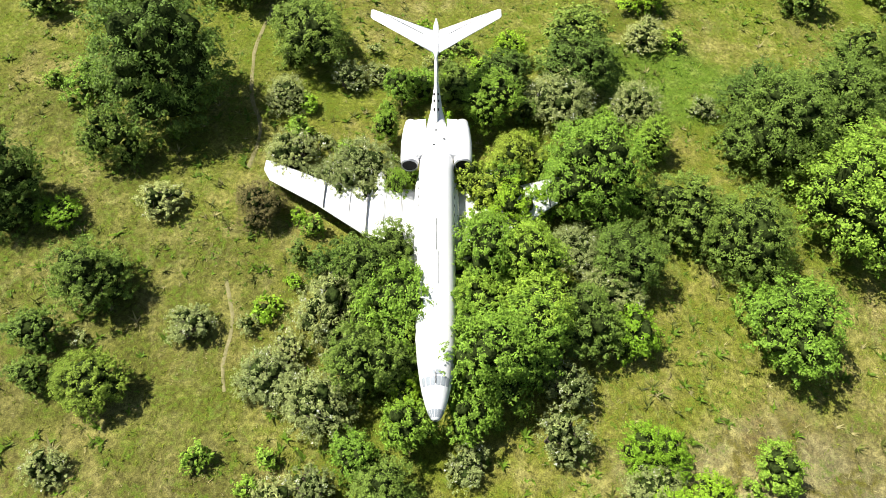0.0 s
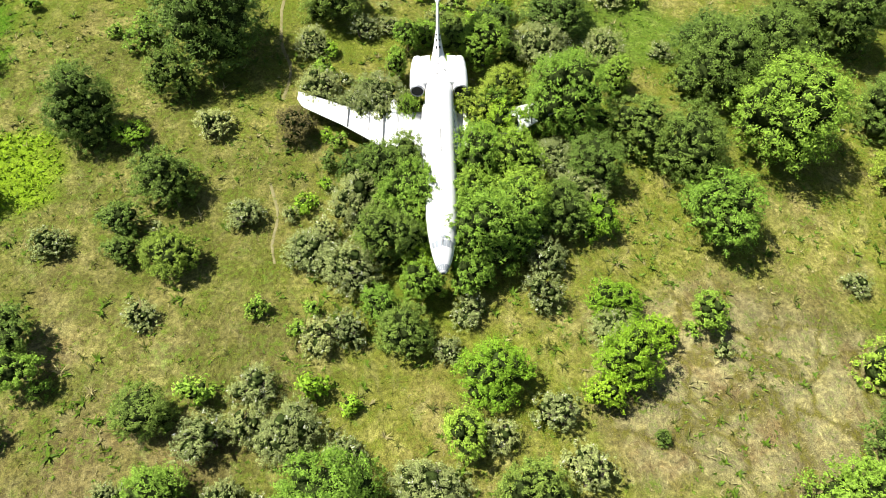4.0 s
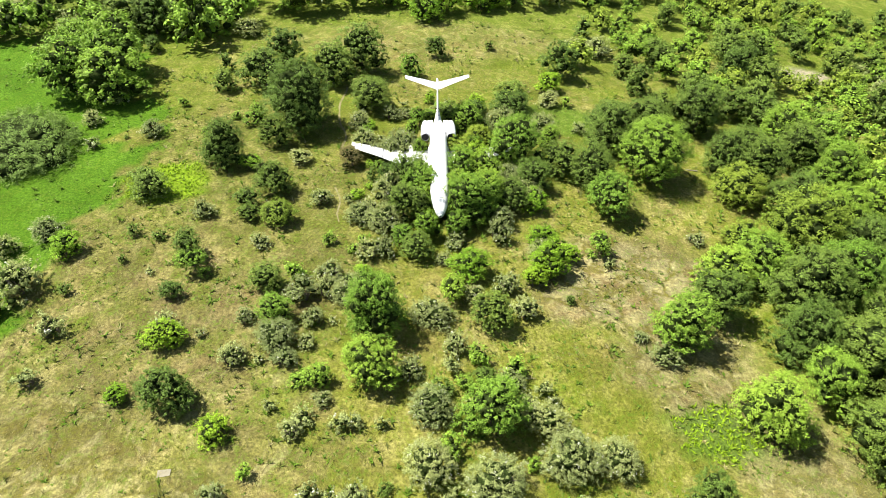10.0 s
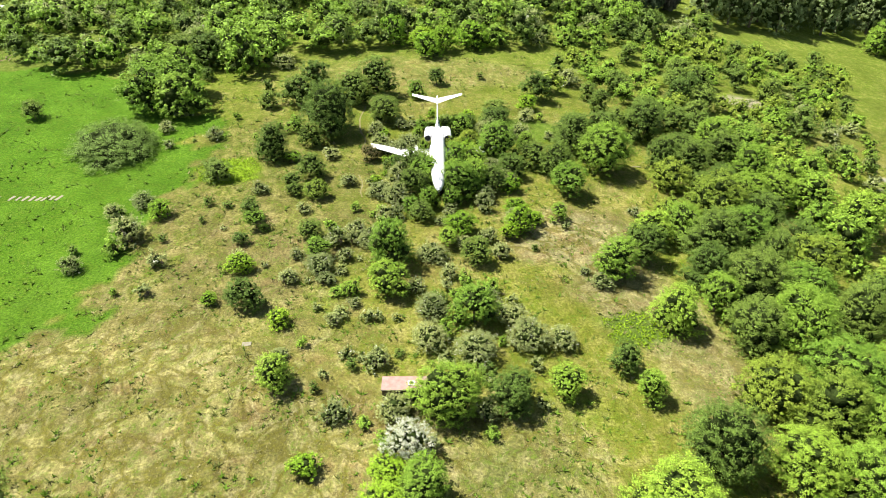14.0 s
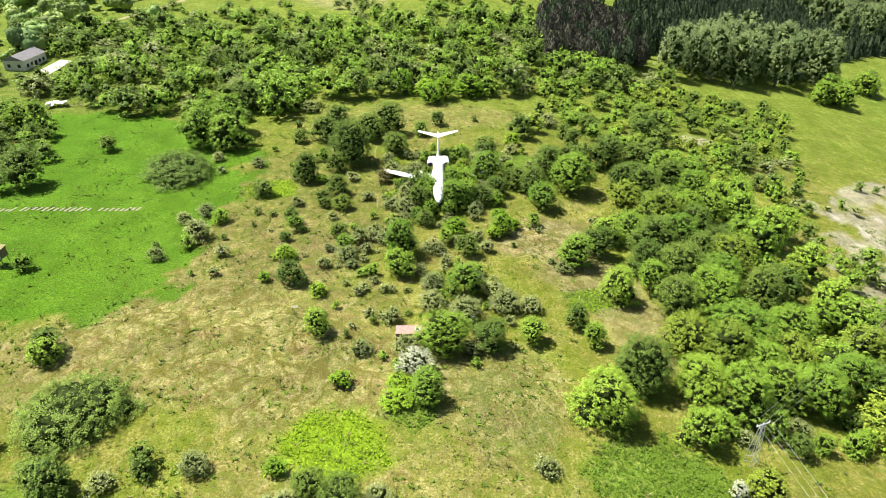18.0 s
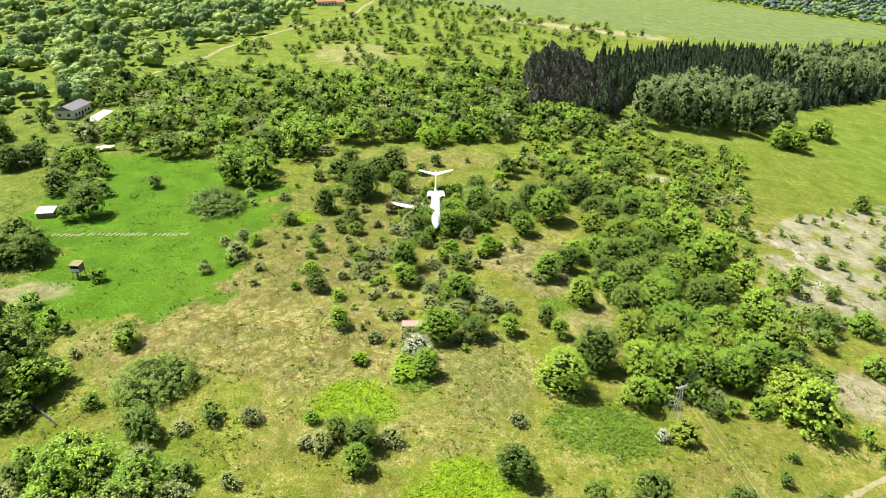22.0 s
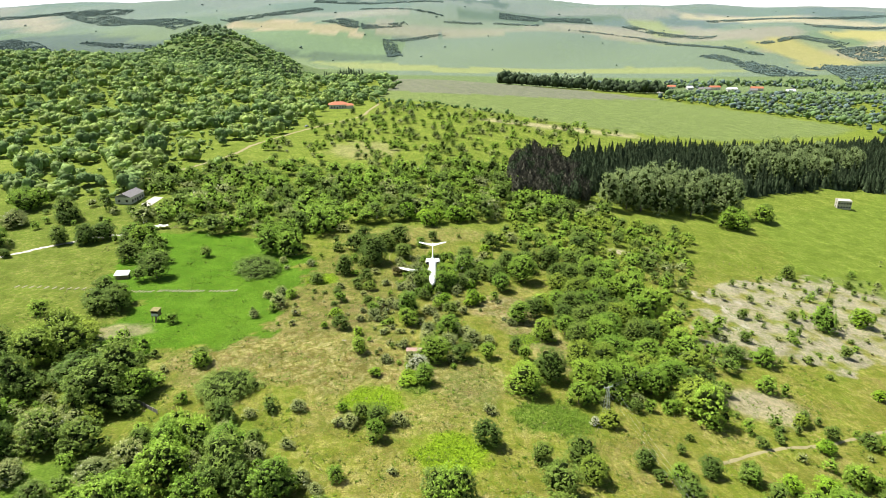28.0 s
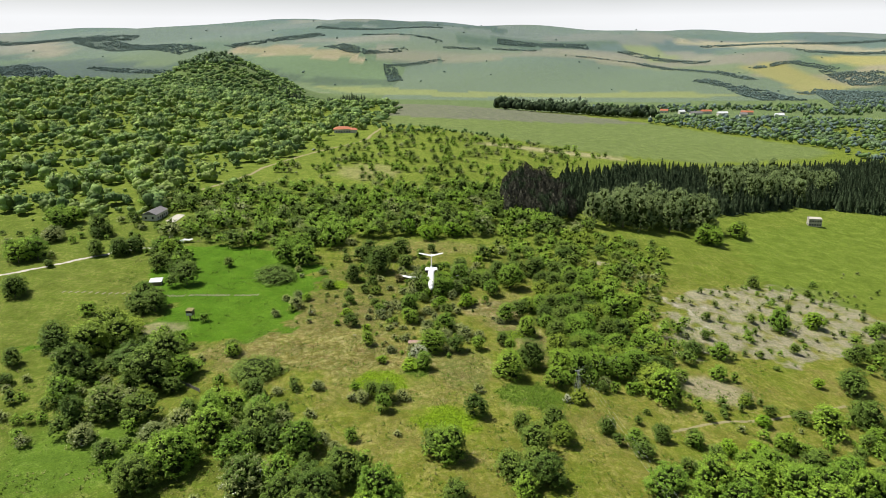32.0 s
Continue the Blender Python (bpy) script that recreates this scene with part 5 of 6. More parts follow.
# their blue-green leaf tone has the distance haze painted in
for k, (x0, y0, x1, y1, w) in enumerate(BELTS):
    nx_, ny_ = -(y1 - y0), x1 - x0
    ln_ = math.hypot(nx_, ny_)
    ox, oy = nx_ / ln_ * w / 2, ny_ / ln_ * w / 2
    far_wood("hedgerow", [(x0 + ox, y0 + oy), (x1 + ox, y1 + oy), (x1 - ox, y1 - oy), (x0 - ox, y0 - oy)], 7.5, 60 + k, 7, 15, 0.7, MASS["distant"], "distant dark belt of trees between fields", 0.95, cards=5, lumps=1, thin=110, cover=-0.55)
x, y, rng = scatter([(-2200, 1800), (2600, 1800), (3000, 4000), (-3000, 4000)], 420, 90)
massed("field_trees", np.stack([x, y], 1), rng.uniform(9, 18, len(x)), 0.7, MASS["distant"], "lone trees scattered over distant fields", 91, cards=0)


# ---- grass and herbs ----
def tufts(name, x, y, size, material, label, seed, blades=3, up=1.0, wide=0.28):
    rng = np.random.RandomState(seed)
    n = len(x)
    b = np.repeat(np.stack([x, y, height(x, y)], 1), blades, 0)
    a = rng.uniform(0, 2 * np.pi, n * blades)
    s = np.repeat(size, blades) * rng.uniform(0.6, 1.3, n * blades)
    d = np.stack([np.cos(a), np.sin(a), np.zeros(n * blades)], 1)
    side = np.stack([-d[:, 1], d[:, 0], d[:, 2]], 1)
    lean = rng.uniform(0.5, 1.2, n * blades)[:, None]
    tip = b + d * s[:, None] * lean + np.array([0, 0, 1]) * (s * up * rng.uniform(0.4, 1.0, n * blades))[:, None]
    v = np.stack([b - side * wide * s[:, None], b + side * wide * s[:, None], tip], 1).reshape(-1, 3)
    f = np.arange(3 * n * blades).reshape(-1, 3)
    return tagged(new(name, quick_mesh(name, v, f, [material])), label, "grass", kind="stuff")


rng = np.random.RandomState(5)
GRASS = leaf_mat("grass_blades", (0.165, 0.195, 0.02), 0.0, 0.2)
HAY = leaf_mat("hay_blades", (0.3, 0.27, 0.11), 0.0, 0.2)
TUSSOCK = leaf_mat("tussock_blades", (0.13, 0.15, 0.03), 0.0)
HERB = leaf_mat("herb_leaves", (0.125, 0.21, 0.018), 0.0)
LUSHLEAF = leaf_mat("lush_lime_leaves", (0.25, 0.38, 0.015), 0.0)
n = 70000
x, y = rng.uniform(-80, 62, n), rng.uniform(-150, 46, n)
col = ground_colour(x, y)
lawn = inside(LUSH, x, y)
x, y, col = x[~lawn], y[~lawn], col[~lawn]
dry = col[:, 3] + 0.25 * noise2(x, y, 7, 3.0) > 0.62
tufts("grass", x[~dry], y[~dry], rng.uniform(0.12, 0.3, (~dry).sum()), GRASS, "rough green meadow grass in tufts", 6, 4, 1.0, 0.13)
tufts("dry_grass", x[dry], y[dry], rng.uniform(0.12, 0.3, dry.sum()), HAY, "straw-coloured dry grass in tufts", 7, 4, 1.0, 0.1)
n = 26000
x, y = rng.uniform(-120, 62, n), rng.uniform(-150, 46, n)
weedy = noise2(x, y, 15, 5.0) + 0.4 * noise2(x, y, 4, 1.0) > 0.1
tufts("herbs", x[weedy], y[weedy], rng.uniform(0.2, 0.42, weedy.sum()), HERB, "broad-leaved dark green herbs in the meadow", 8, 4, 0.7)
n = 42000
x, y = rng.uniform(-150, 130, n), rng.uniform(-160, 80, n)
rough = noise2(x, y, 21, 2.0) + 0.6 * noise2(x, y, 6, 4.0) > 0.15
x, y = x[rough], y[rough]
pick = rng.randint(0, 3, len(x))
for k, (m, words) in enumerate(((HERB, "leafy green herb clumps and seedlings"), (TUSSOCK, "dull olive tussocks of coarse grass"), (HAY, "dry straw tussocks of coarse grass"))):
    q = (pick == k) & ((k == 0) | ~inside(LUSH, x, y)) if k < 2 else (pick == k) & (rng.uniform(size=len(x)) < 0.4) & ~inside(LUSH, x, y)
    tufts("tussocks", x[q], y[q], rng.uniform(0.3, 0.75, q.sum()), m, words, 31 + k, 8, 0.9, 0.11 if k else 0.2)
for cx, cy, rx, ry, m in ((-18, -93, 8.5, 8, LUSHLEAF), (3, -115, 9, 8, LUSHLEAF), (-44, -3, 6.5, 6, LUSHLEAF), (30, -98, 11, 8, HERB), (30, -52, 5, 4, LUSHLEAF), (-6, -85, 4, 4, HERB)):
    n = int(26 * rx * ry)
    x, y = rng.uniform(-1.3, 1.3, n) * rx + cx, rng.uniform(-1.3, 1.3, n) * ry + cy
    ok = blob(x, y, cx, cy, rx, ry) > 0.5
    tufts("lush_herbs", x[ok], y[ok], rng.uniform(0.25, 0.5, ok.sum()), m, "bright lush patch of nettle-like herbs", int(cx) + 300, 4, 1.0)


# ---- the abandoned airliner ----
plane = thing("airliner", "abandoned white twin-jet airliner overgrown by trees and shrubs", "aircraft", Matrix.Translation((0.0, -18.3, 0)) @ Matrix.Rotation(radians(-1.15), 4, "Z") @ Matrix.Translation((0, 18.3, 0)))
AX = 2.75  # height of the fuselage's axis


def ring(y, r, zc, n=28, flat=1.0):
    return [(r * math.sin(2 * math.pi * k / n), y, zc + r * flat * math.cos(2 * math.pi * k / n)) for k in range(n)]


hull = [(-18.32, 0.16, 2.5), (-18.2, 0.32, 2.5), (-17.8, 0.54, 2.53), (-17.2, 0.75, 2.58), (-16.5, 0.93, 2.62), (-15.9, 1.05, 2.68), (-15.2, 1.16, 2.72), (-14.2, 1.3, AX), (-12.6, 1.44, AX), (-9, 1.46, AX), (-4, 1.46, AX), (1, 1.46, AX), (4.5, 1.46, AX), (6.2, 1.3, 2.85), (7.6, 0.86, 3.05), (9.4, 0.52, 3.25), (11.2, 0.34, 3.4), (13.0, 0.16, 3.5)]
part("fuselage", loft([ring(*h) for h in hull]), WHITE, plane, smooth=True)
part("spine_fairing", loft([[(0.22 * math.sin(a) * s, yy, AX + 1.44 + 0.06 * math.cos(a) * s) for a in np.linspace(0, 2 * math.pi, 9)[:-1]] for yy, s in ((-9.5, 0.2), (-8.8, 1), (-6.2, 1), (-5.6, 0.2))]), WHITE, plane, smooth=True)
part("roof_seam", box(0.07, 4.2, 0.03, (0.05, -5.2, AX + 1.452)), SEAM, plane, "dark open seam along the roof")


def on_hull(y, a, out=0.012):
    for (y0, r0, z0), (y1, r1, z1) in zip(hull, hull[1:]):
        if y0 <= y <= y1:
            t = (y - y0) / (y1 - y0)
            r, z = r0 + t * (r1 - r0) + out, z0 + t * (z1 - z0)
            return Vector((r * math.sin(a), y, z + r * math.cos(a)))


def pane(name, y0, y1, a0, a1, material, parent, label="", n=4, out=0.015):
    """A window that follows the skin of the fuselage."""
    bm = bmesh.new()
    grid = [[bm.verts.new(on_hull(y0 + (y1 - y0) * p / n, a0 + (a1 - a0) * q / n, out)) for q in range(n + 1)] for p in range(n + 1)]
    for p in range(n):
        for q in range(n):
            bm.faces.new((grid[p][q], grid[p][q + 1], grid[p + 1][q + 1], grid[p + 1][q]))
    return part(name, bm, material, parent, label)


cock = part("cockpit_window", loft([[(-0.02, -16.2, 3.7), (0.02, -16.2, 3.7), (0.02, -15.5, 3.95), (-0.02, -15.5, 3.95)], [(-0.02, -16.2, 3.72), (0.02, -16.2, 3.72), (0.02, -15.5, 3.97), (-0.02, -15.5, 3.97)]]), SEAM, plane, "cockpit glazing with thin frames")
for a0, a1 in ((-1.05, -0.72), (-0.66, -0.36), (-0.31, -0.03), (0.03, 0.31), (0.36, 0.66), (0.72, 1.05)):
    pane("pane", -16.3, -15.72, a0, a1, GLASS, cock)
for a0, a1 in ((-0.32, -0.03), (0.03, 0.32)):
    pane("pane", -15.6, -15.3, a0, a1, GLASS, cock)
nose = part("nose_glazing", loft([ring(-18.325, 0.14, 2.5, 12), ring(-18.31, 0.18, 2.5, 12)]), SEAM, plane, "glazed navigator's nose")
for k in range(-4, 5):
    pane("pane", -18.18, -17.72, k * 0.36 - 0.15, k * 0.36 + 0.15, GLASS, nose)
for k in range(18):
    if k not in (8, 9):
        for side in (-1, 1):
            pane("cabin_window", -12.2 + 0.92 * k, -11.95 + 0.92 * k, side * 1.28, side * 1.45, DARK, plane, n=1)
for y0, a0 in ((5.2, 0.42), (4.4, -0.2), (6.1, -0.1)):
    pane("roof_hole", y0, y0 + 0.16, a0, a0 + 0.14, DARK, plane, "small dark hole in the skin", n=1)


def aerofoil(chord, thick, n=7):
    """A wing section: distance along the chord and height above it."""
    top = [(chord * (1 - math.cos(math.pi * k / n)) / 2,) for k in range(n + 1)]
    pts = [(s, thick * 2.6 * (math.sqrt(max(s / chord, 0)) - s / chord) * 0.9) for (s,) in top]
    return pts + [(s, -0.55 * h) for s, h in pts[-2:0:-1]]


def wing_section(x, le, te, z, thick):
    return [(x, le + s, z + h) for s, h in aerofoil(te - le, thick)]


for side, name in ((-1, "wing"), (1, "wing")):
    secs = [(1.2, -5.9, 2.2, 1.2, 0.42), (5.6, -2.6, 2.3, 1.05, 0.3), (10.0, 0.75, 3.6, 0.95, 0.2), (14.3, 3.5, 5.7, 0.9, 0.12), (14.95, 4.7, 5.85, 0.9, 0.05)]
    w = part(name, loft([wing_section(side * x, le, te, z, th) for x, le, te, z, th in secs]), WHITE, plane, smooth=True)
    part("wing_root_fairing", loft([[(side * (1.3 + 0.5 * s * math.cos(a)), yy, 1.55 + 0.45 * s * math.sin(a)) for a in np.linspace(0, 2 * math.pi, 11)[:-1]] for yy, s in ((-6.6, 0.1), (-5.2, 0.9), (-1, 1.1), (2.2, 1.0), (4.4, 0.1))]), WHITE, plane, smooth=True)
    for x, le, te, z in ((5.7, -2.5, 1.8, 1.36), (9.4, 0.4, 3.0, 1.16)):
        part("wing_fence", box(0.06, te - le, 0.22, (side * x, (le + te) / 2, z - 0.12)), SEAM, w)
    for x, y0, y1, z in ((2.9, -3.2, 2.1, 1.46), (4.3, -2.2, 2.1, 1.38), (7.2, -0.4, 2.5, 1.2), (11.6, 2.6, 4.1, 1.0)):
        part("panel_gap", box(0.045, y1 - y0, 0.03, (side * x, (y0 + y1) / 2, z - 0.03)), SEAM, w)
    part("gear_pod", loft([[(side * 4.75 + s * math.cos(a), yy, 0.8 + s * math.sin(a)) for a in np.linspace(0, 2 * math.pi, 13)[:-1]] for yy, s in ((-0.2, 0.1), (1.0, 0.5), (3.2, 0.55), (4.0, 0.35), (4.7, 0.05))]), WHITE, w, smooth=True)
    nac = part("engine_nacelle", loft([[(side * 2.2 + s * math.cos(a), yy, 3.25 + s * math.sin(a)) for a in np.linspace(0, 2 * math.pi, 25)[:-1]] for yy, s in ((3.05, 0.6), (3.0, 0.66), (3.1, 0.72), (3.8, 0.78), (5.6, 0.78), (7.0, 0.66), (7.9, 0.5), (7.85, 0.44))], False), WHITE, plane, smooth=True)
    part("intake", loft([[(side * 2.2 + s * math.cos(a), yy, 3.25 + s * math.sin(a)) for a in np.linspace(0, 2 * math.pi, 25)[:-1]] for yy, s in ((3.05, 0.6), (3.2, 0.54), (4.0, 0.5))]), DARK, nac, "dark engine intake")
    part("intake_lip", loft([[(side * 2.2 + s * math.cos(a), yy, 3.25 + s * math.sin(a)) for a in np.linspace(0, 2 * math.pi, 25)[:-1]] for yy, s in ((3.06, 0.59), (2.97, 0.63), (2.99, 0.68), (3.14, 0.735))], False), GREYMETAL, nac, "dull metal intake lip", True)
    part("engine_pylon", loft([[(side * x, y0, z0), (side * x, y1, z0), (side * x, y1, z1), (side * x, y0, z1)] for x, y0, y1, z0, z1 in ((0.9, 3.9, 7.9, 3.2, 3.75), (1.8, 3.6, 7.7, 3.1, 3.85))]), WHITE, plane)
fin = part("fin", loft([[(0.17 * s * math.sin(a) * (1 if abs(math.sin(a)) < 0.99 else 1), y0 + (y1 - y0) * (1 - math.cos(a)) / 2, z) for a in np.linspace(0, 2 * math.pi, 17)[:-1]] for y0, y1, z, s in ((6.2, 12.6, 3.6, 1.5), (7.6, 13.0, 4.3, 1.25), (9.9, 14.2, 6.2, 1.0), (11.4, 15.2, 7.6, 0.85))]), WHITE, plane, smooth=True)
for y0, z0, s in ((8.3, 4.35, 0.16), (9.3, 5.2, 0.1), (8.9, 4.8, 0.12)):
    part("fin_hole", box(0.5, s, s * 1.3, (0, y0, z0)), DARK, fin, "small dark opening in the fin")
part("fin_bullet", loft([[(s * math.cos(a), yy, 7.68 + s * math.sin(a)) for a in np.linspace(0, 2 * math.pi, 15)[:-1]] for yy, s in ((10.9, 0.05), (11.6, 0.22), (13.5, 0.3), (15.2, 0.24), (16.2, 0.06))]), WHITE, plane, smooth=True)
for side in (-1, 1):
    tp = part("tailplane", loft([wing_section(side * x, le, te, z, th) for x, le, te, z, th in ((0.1, 11.5, 14.6, 7.68, 0.15), (2.9, 14.0, 16.2, 7.62, 0.11), (5.6, 16.35, 17.75, 7.56, 0.07), (5.8, 16.7, 17.7, 7.55, 0.03))]), WHITE, plane, smooth=True)
    part("elevator_gap", box(4.6, 0.04, 0.03, (0, 0, 0), Matrix.Translation((side * 2.9, 15.55, 7.72)) @ Matrix.Rotation(side * 0.68, 4, "Z")), SEAM, tp)
for x, y, z in ((0.0, -13.4, 1.3), (-4.75, 3.0, 0.3), (4.75, 3.0, 0.3)):
    g = base(x * 0.9998 + 0.02 * (y + 18.3), y) + 0.02
    leg = part("landing_gear", tube((x, y, z + 0.3), (x, y, g + 0.4), 0.1, 0.08), GREYMETAL, plane, "grey undercarriage leg")
    for dx in (-0.3, 0.3):
        part("wheel", tube((x + dx - 0.13, y, g + 0.42), (x + dx + 0.13, y, g + 0.42), 0.42, 0.42, 16), RUBBER, leg)


# ---- sheds and houses ----
def opening(parent, name, w, h, at, turn, material, frame_mat=None, depth=0.12, label=""):
    """A window or doorway: dark pane set in a frame that stands a little proud of the wall (x along the wall, y outward)."""
    m = Matrix.Translation(at) @ turn
    bm = bmesh.new()
    for sx, sz, dx, dz in ((w + 0.16, 0.08, 0, h), (w + 0.16, 0.08, 0, -0.08), (0.08, h, -w / 2 - 0.04, 0), (0.08, h, w / 2 + 0.04, 0)):
        bmesh.ops.create_cube(bm, size=1, matrix=m @ Matrix.Translation((dx, 0, dz + sz / 2)) @ Matrix.Diagonal((sx, depth, sz, 1)))
    fr = part(name, bm, frame_mat or PLASTER, parent, label)
    part("pane", box(w, 0.05, h, (0, 0, 0)), material, fr).matrix_local = m
    return fr


def building(name, label, category, x, y, turn, L, W, H, roof, roof_mat, wall_mat, windows=(), doors=(), rise=1.2, eave=0.4, kind=""):
    """A block of walls with thickness, a roof (gable, hip or mono) and openings given as side, place along it, sill, width, height."""
    ob = thing(name, label, category, Matrix.Translation((x, y, base(x, y, -0.15))) @ Matrix.Rotation(radians(turn), 4, "Z"))
    for nm, sx, sy, px, py in (("wall", L, 0.25, 0, -W / 2 + 0.125), ("wall", L, 0.25, 0, W / 2 - 0.125), ("wall", 0.25, W - 0.5, -L / 2 + 0.125, 0), ("wall", 0.25, W - 0.5, L / 2 - 0.125, 0)):
        part(nm, box(sx, sy, H, (px, py, 0)), wall_mat, ob)
    a, b = L / 2 + eave, W / 2 + eave
    if roof == "mono":
        rings = [[(-a, -b, H), (a, -b, H), (a, -b, H + 0.14), (-a, -b, H + 0.14)], [(-a, b, H + rise), (a, b, H + rise), (a, b, H + rise + 0.14), (-a, b, H + rise + 0.14)]]
        part("roof", loft(rings), roof_mat, ob)
    else:
        e = a if roof == "gable" else a - b * 0.9
        bm = bmesh.new()
        v = [bm.verts.new(p) for p in ((-a, -b, H), (a, -b, H), (a, b, H), (-a, b, H), (-e, 0, H + rise), (e, 0, H + rise))]
        for f in ((0, 1, 5, 4), (2, 3, 4, 5), (0, 4, 3), (1, 2, 5), (3, 2, 1, 0)):
            bm.faces.new([v[k] for k in f])
        part("roof", bm, roof_mat, ob)
    for group, nm, mt in ((windows, "window", DARK), (doors, "door", DARK)):
        for side, s, sill, w, h in group:
            if side in "sn":
                sg = -1 if side == "s" else 1
                opening(ob, nm, w, h, (s, sg * (W / 2 + 0.02), sill), Matrix.Rotation(0 if sg < 0 else math.pi, 4, "Z"), mt)
            else:
                sg = -1 if side == "w" else 1
                opening(ob, nm, w, h, (sg * (L / 2 + 0.02), s, sill), Matrix.Rotation(sg * math.pi / 2, 4, "Z"), mt)
    return ob


# long farm shed with its forecourt
building("farm_shed", "long plastered farmhouse with dark grey roof", "house", -168.4, 118.3, 83, 14.6, 9.0, 4.0, "gable", ROOFGREY, PLASTER, [("s", -5.2, 1.0, 1.4, 1.4), ("s", -2.6, 1.0, 1.4, 1.4), ("s", 2.6, 1.0, 1.4, 1.4), ("s", 5.2, 1.0, 1.4, 1.4), ("w", -2.2, 1.2, 1.3, 1.3), ("w", 2.2, 1.2, 1.3, 1.3)], [("s", 0.0, 0.1, 1.6, 2.3)], 2.0, 0.35)
tagged(new("forecourt", mesh_of("forecourt", [(px, py, base(px, py, dz)) for dz in (0.12, -0.2) for px, py in ((-160, 111.5), (-153.4, 106), (-151.5, 122.5), (-157.4, 125))], [(0, 1, 2, 3), (7, 6, 5, 4), (0, 4, 5, 1), (1, 5, 6, 2), (2, 6, 7, 3), (3, 7, 4, 0)], CONCRETE)), "pale concrete forecourt beside the shed", "pavement", kind="structure")

# collapsed shed under loose white sheets
ruin = thing("collapsed_shed", "collapsed shed under loose white roof sheets and rubble", "ruin", pose(-134, 70, base(-134, 70), 0, 0, 12))
rr = random.Random(3)
for k in range(6):
    part("roof_sheet", box(3.4, 1.5, 0.05, (-2.6 + 1.1 * k, rr.uniform(-0.6, 0.6), 1.5 + rr.uniform(-0.3, 0.3)), Euler((rr.uniform(-0.3, 0.3), rr.uniform(-0.25, 0.25), rr.uniform(1.3, 1.8))).to_matrix().to_4x4()), ROOFWHITE, ruin)
for k in range(5):
    part("beam", tube((-3 + 1.5 * k, -1.8, 0), (-3 + 1.5 * k + rr.uniform(-0.3, 0.3), -1.6, 1.6), 0.09, 0.08), WOOD, ruin)
    part("beam", tube((-3 + 1.5 * k, 1.8, 0), (-3 + 1.5 * k + rr.uniform(-0.3, 0.3), 1.6, 1.7), 0.09, 0.08), WOOD, ruin)
for k in range(9):
    part("plank", box(2.2, 0.25, 0.06, (rr.uniform(2.5, 8), rr.uniform(-2.5, 1.5), 0.15 + 0.05 * k), Euler((rr.uniform(-0.15, 0.15), rr.uniform(-0.1, 0.1), rr.uniform(0, 3.1))).to_matrix().to_4x4()), WOOD, ruin, "broken brown plank")
building("lean_to", "small dark shed with white sloping sheet roof", "shed", -126, 5, 6, 5.0, 3.6, 1.9, "mono", ROOFWHITE, WOOD, (), [("e", 0, 0.1, 2.4, 1.5)], 0.7, 0.3)
building("lean_to", "half-hidden shed with white sheet roof in scrub", "shed", -211, 250, 25, 8, 5, 2.6, "mono", ROOFWHITE, PLASTER, [("s", -2, 1, 1.2, 1)], [("s", 1.5, 0.1, 1.2, 2)], 0.8, 0.3)

# raised hunting hide
hide = thing("hunting_hide", "raised wooden hunting hide with straw-coloured roof", "hut", pose(-96.6, -37.2, base(-96.6, -37.2), 0, 0, -8) @ Matrix.Scale(1.3, 4))
for px in (-0.8, 0.8):
    for py in (-0.7, 0.7):
        part("leg", tube((px * 1.15, py * 1.15, -0.1), (px, py, 1.6), 0.07, 0.06), WOOD, hide)
part("floor", box(2.0, 1.8, 0.1, (0, 0, 1.6)), WOOD, hide)
part("front_panel", box(1.9, 0.06, 0.75, (0, -0.86, 1.7)), ROOFWHITE, hide, "pale front boarding")
for px in (-0.95, 0.95):
    part("side_panel", box(0.06, 1.66, 1.5, (px, 0, 1.7)), WOOD, hide)
part("back_panel", box(1.9, 0.06, 1.5, (0, 0.86, 1.7)), WOOD, hide)
part("roof", loft([[(-1.15, -1.05, 3.15), (1.15, -1.05, 3.15), (1.15, -1.05, 3.25), (-1.15, -1.05, 3.25)], [(-1.15, 1.05, 3.4), (1.15, 1.05, 3.4), (1.15, 1.05, 3.5), (-1.15, 1.05, 3.5)]]), HAY, hide, "straw-coloured roof")
part("ladder", box(0.5, 0.06, 1.9, (0.3, -1.2, -0.1), Euler((-0.25, 0, 0)).to_matrix().to_4x4()), WOOD, hide)

# rusty box body beside the big tree
cab = thing("metal_cabin", "flat-roofed cabin with faded pinkish red paint", "cabin", pose(-5.9, -66.6, base(-5.9, -66.6, -0.1), 0, 0, -2))
for nm, sx, sy, px, py in (("side_wall", 6.4, 0.08, 0, -1.1), ("side_wall", 6.4, 0.08, 0, 1.1), ("end_wall", 0.08, 2.12, -3.16, 0), ("end_wall", 0.08, 2.12, 3.16, 0)):
    part(nm, box(sx, sy, 2.3, (px, py, 0)), RUSTY, cab)
part("roof", box(6.6, 2.5, 0.1, (0, 0, 2.3), bevel=0.03), ROOFPINK, cab)
part("roof_edge", box(6.62, 0.06, 0.13, (0, -1.27, 2.28)), PALE, cab, "rust-flaked pale edge")
hatch = part("roof_hatch", box(0.9, 0.75, 0.14, (0.7, -0.1, 2.41)), ROOFWHITE, cab, "white hatch frame")
part("hatch_opening", box(0.62, 0.48, 0.02, (0.7, -0.1, 2.555)), DARK, hatch)
part("window", box(1.6, 0.04, 0.7, (-0.4, -1.15, 1.2)), DARK, cab)

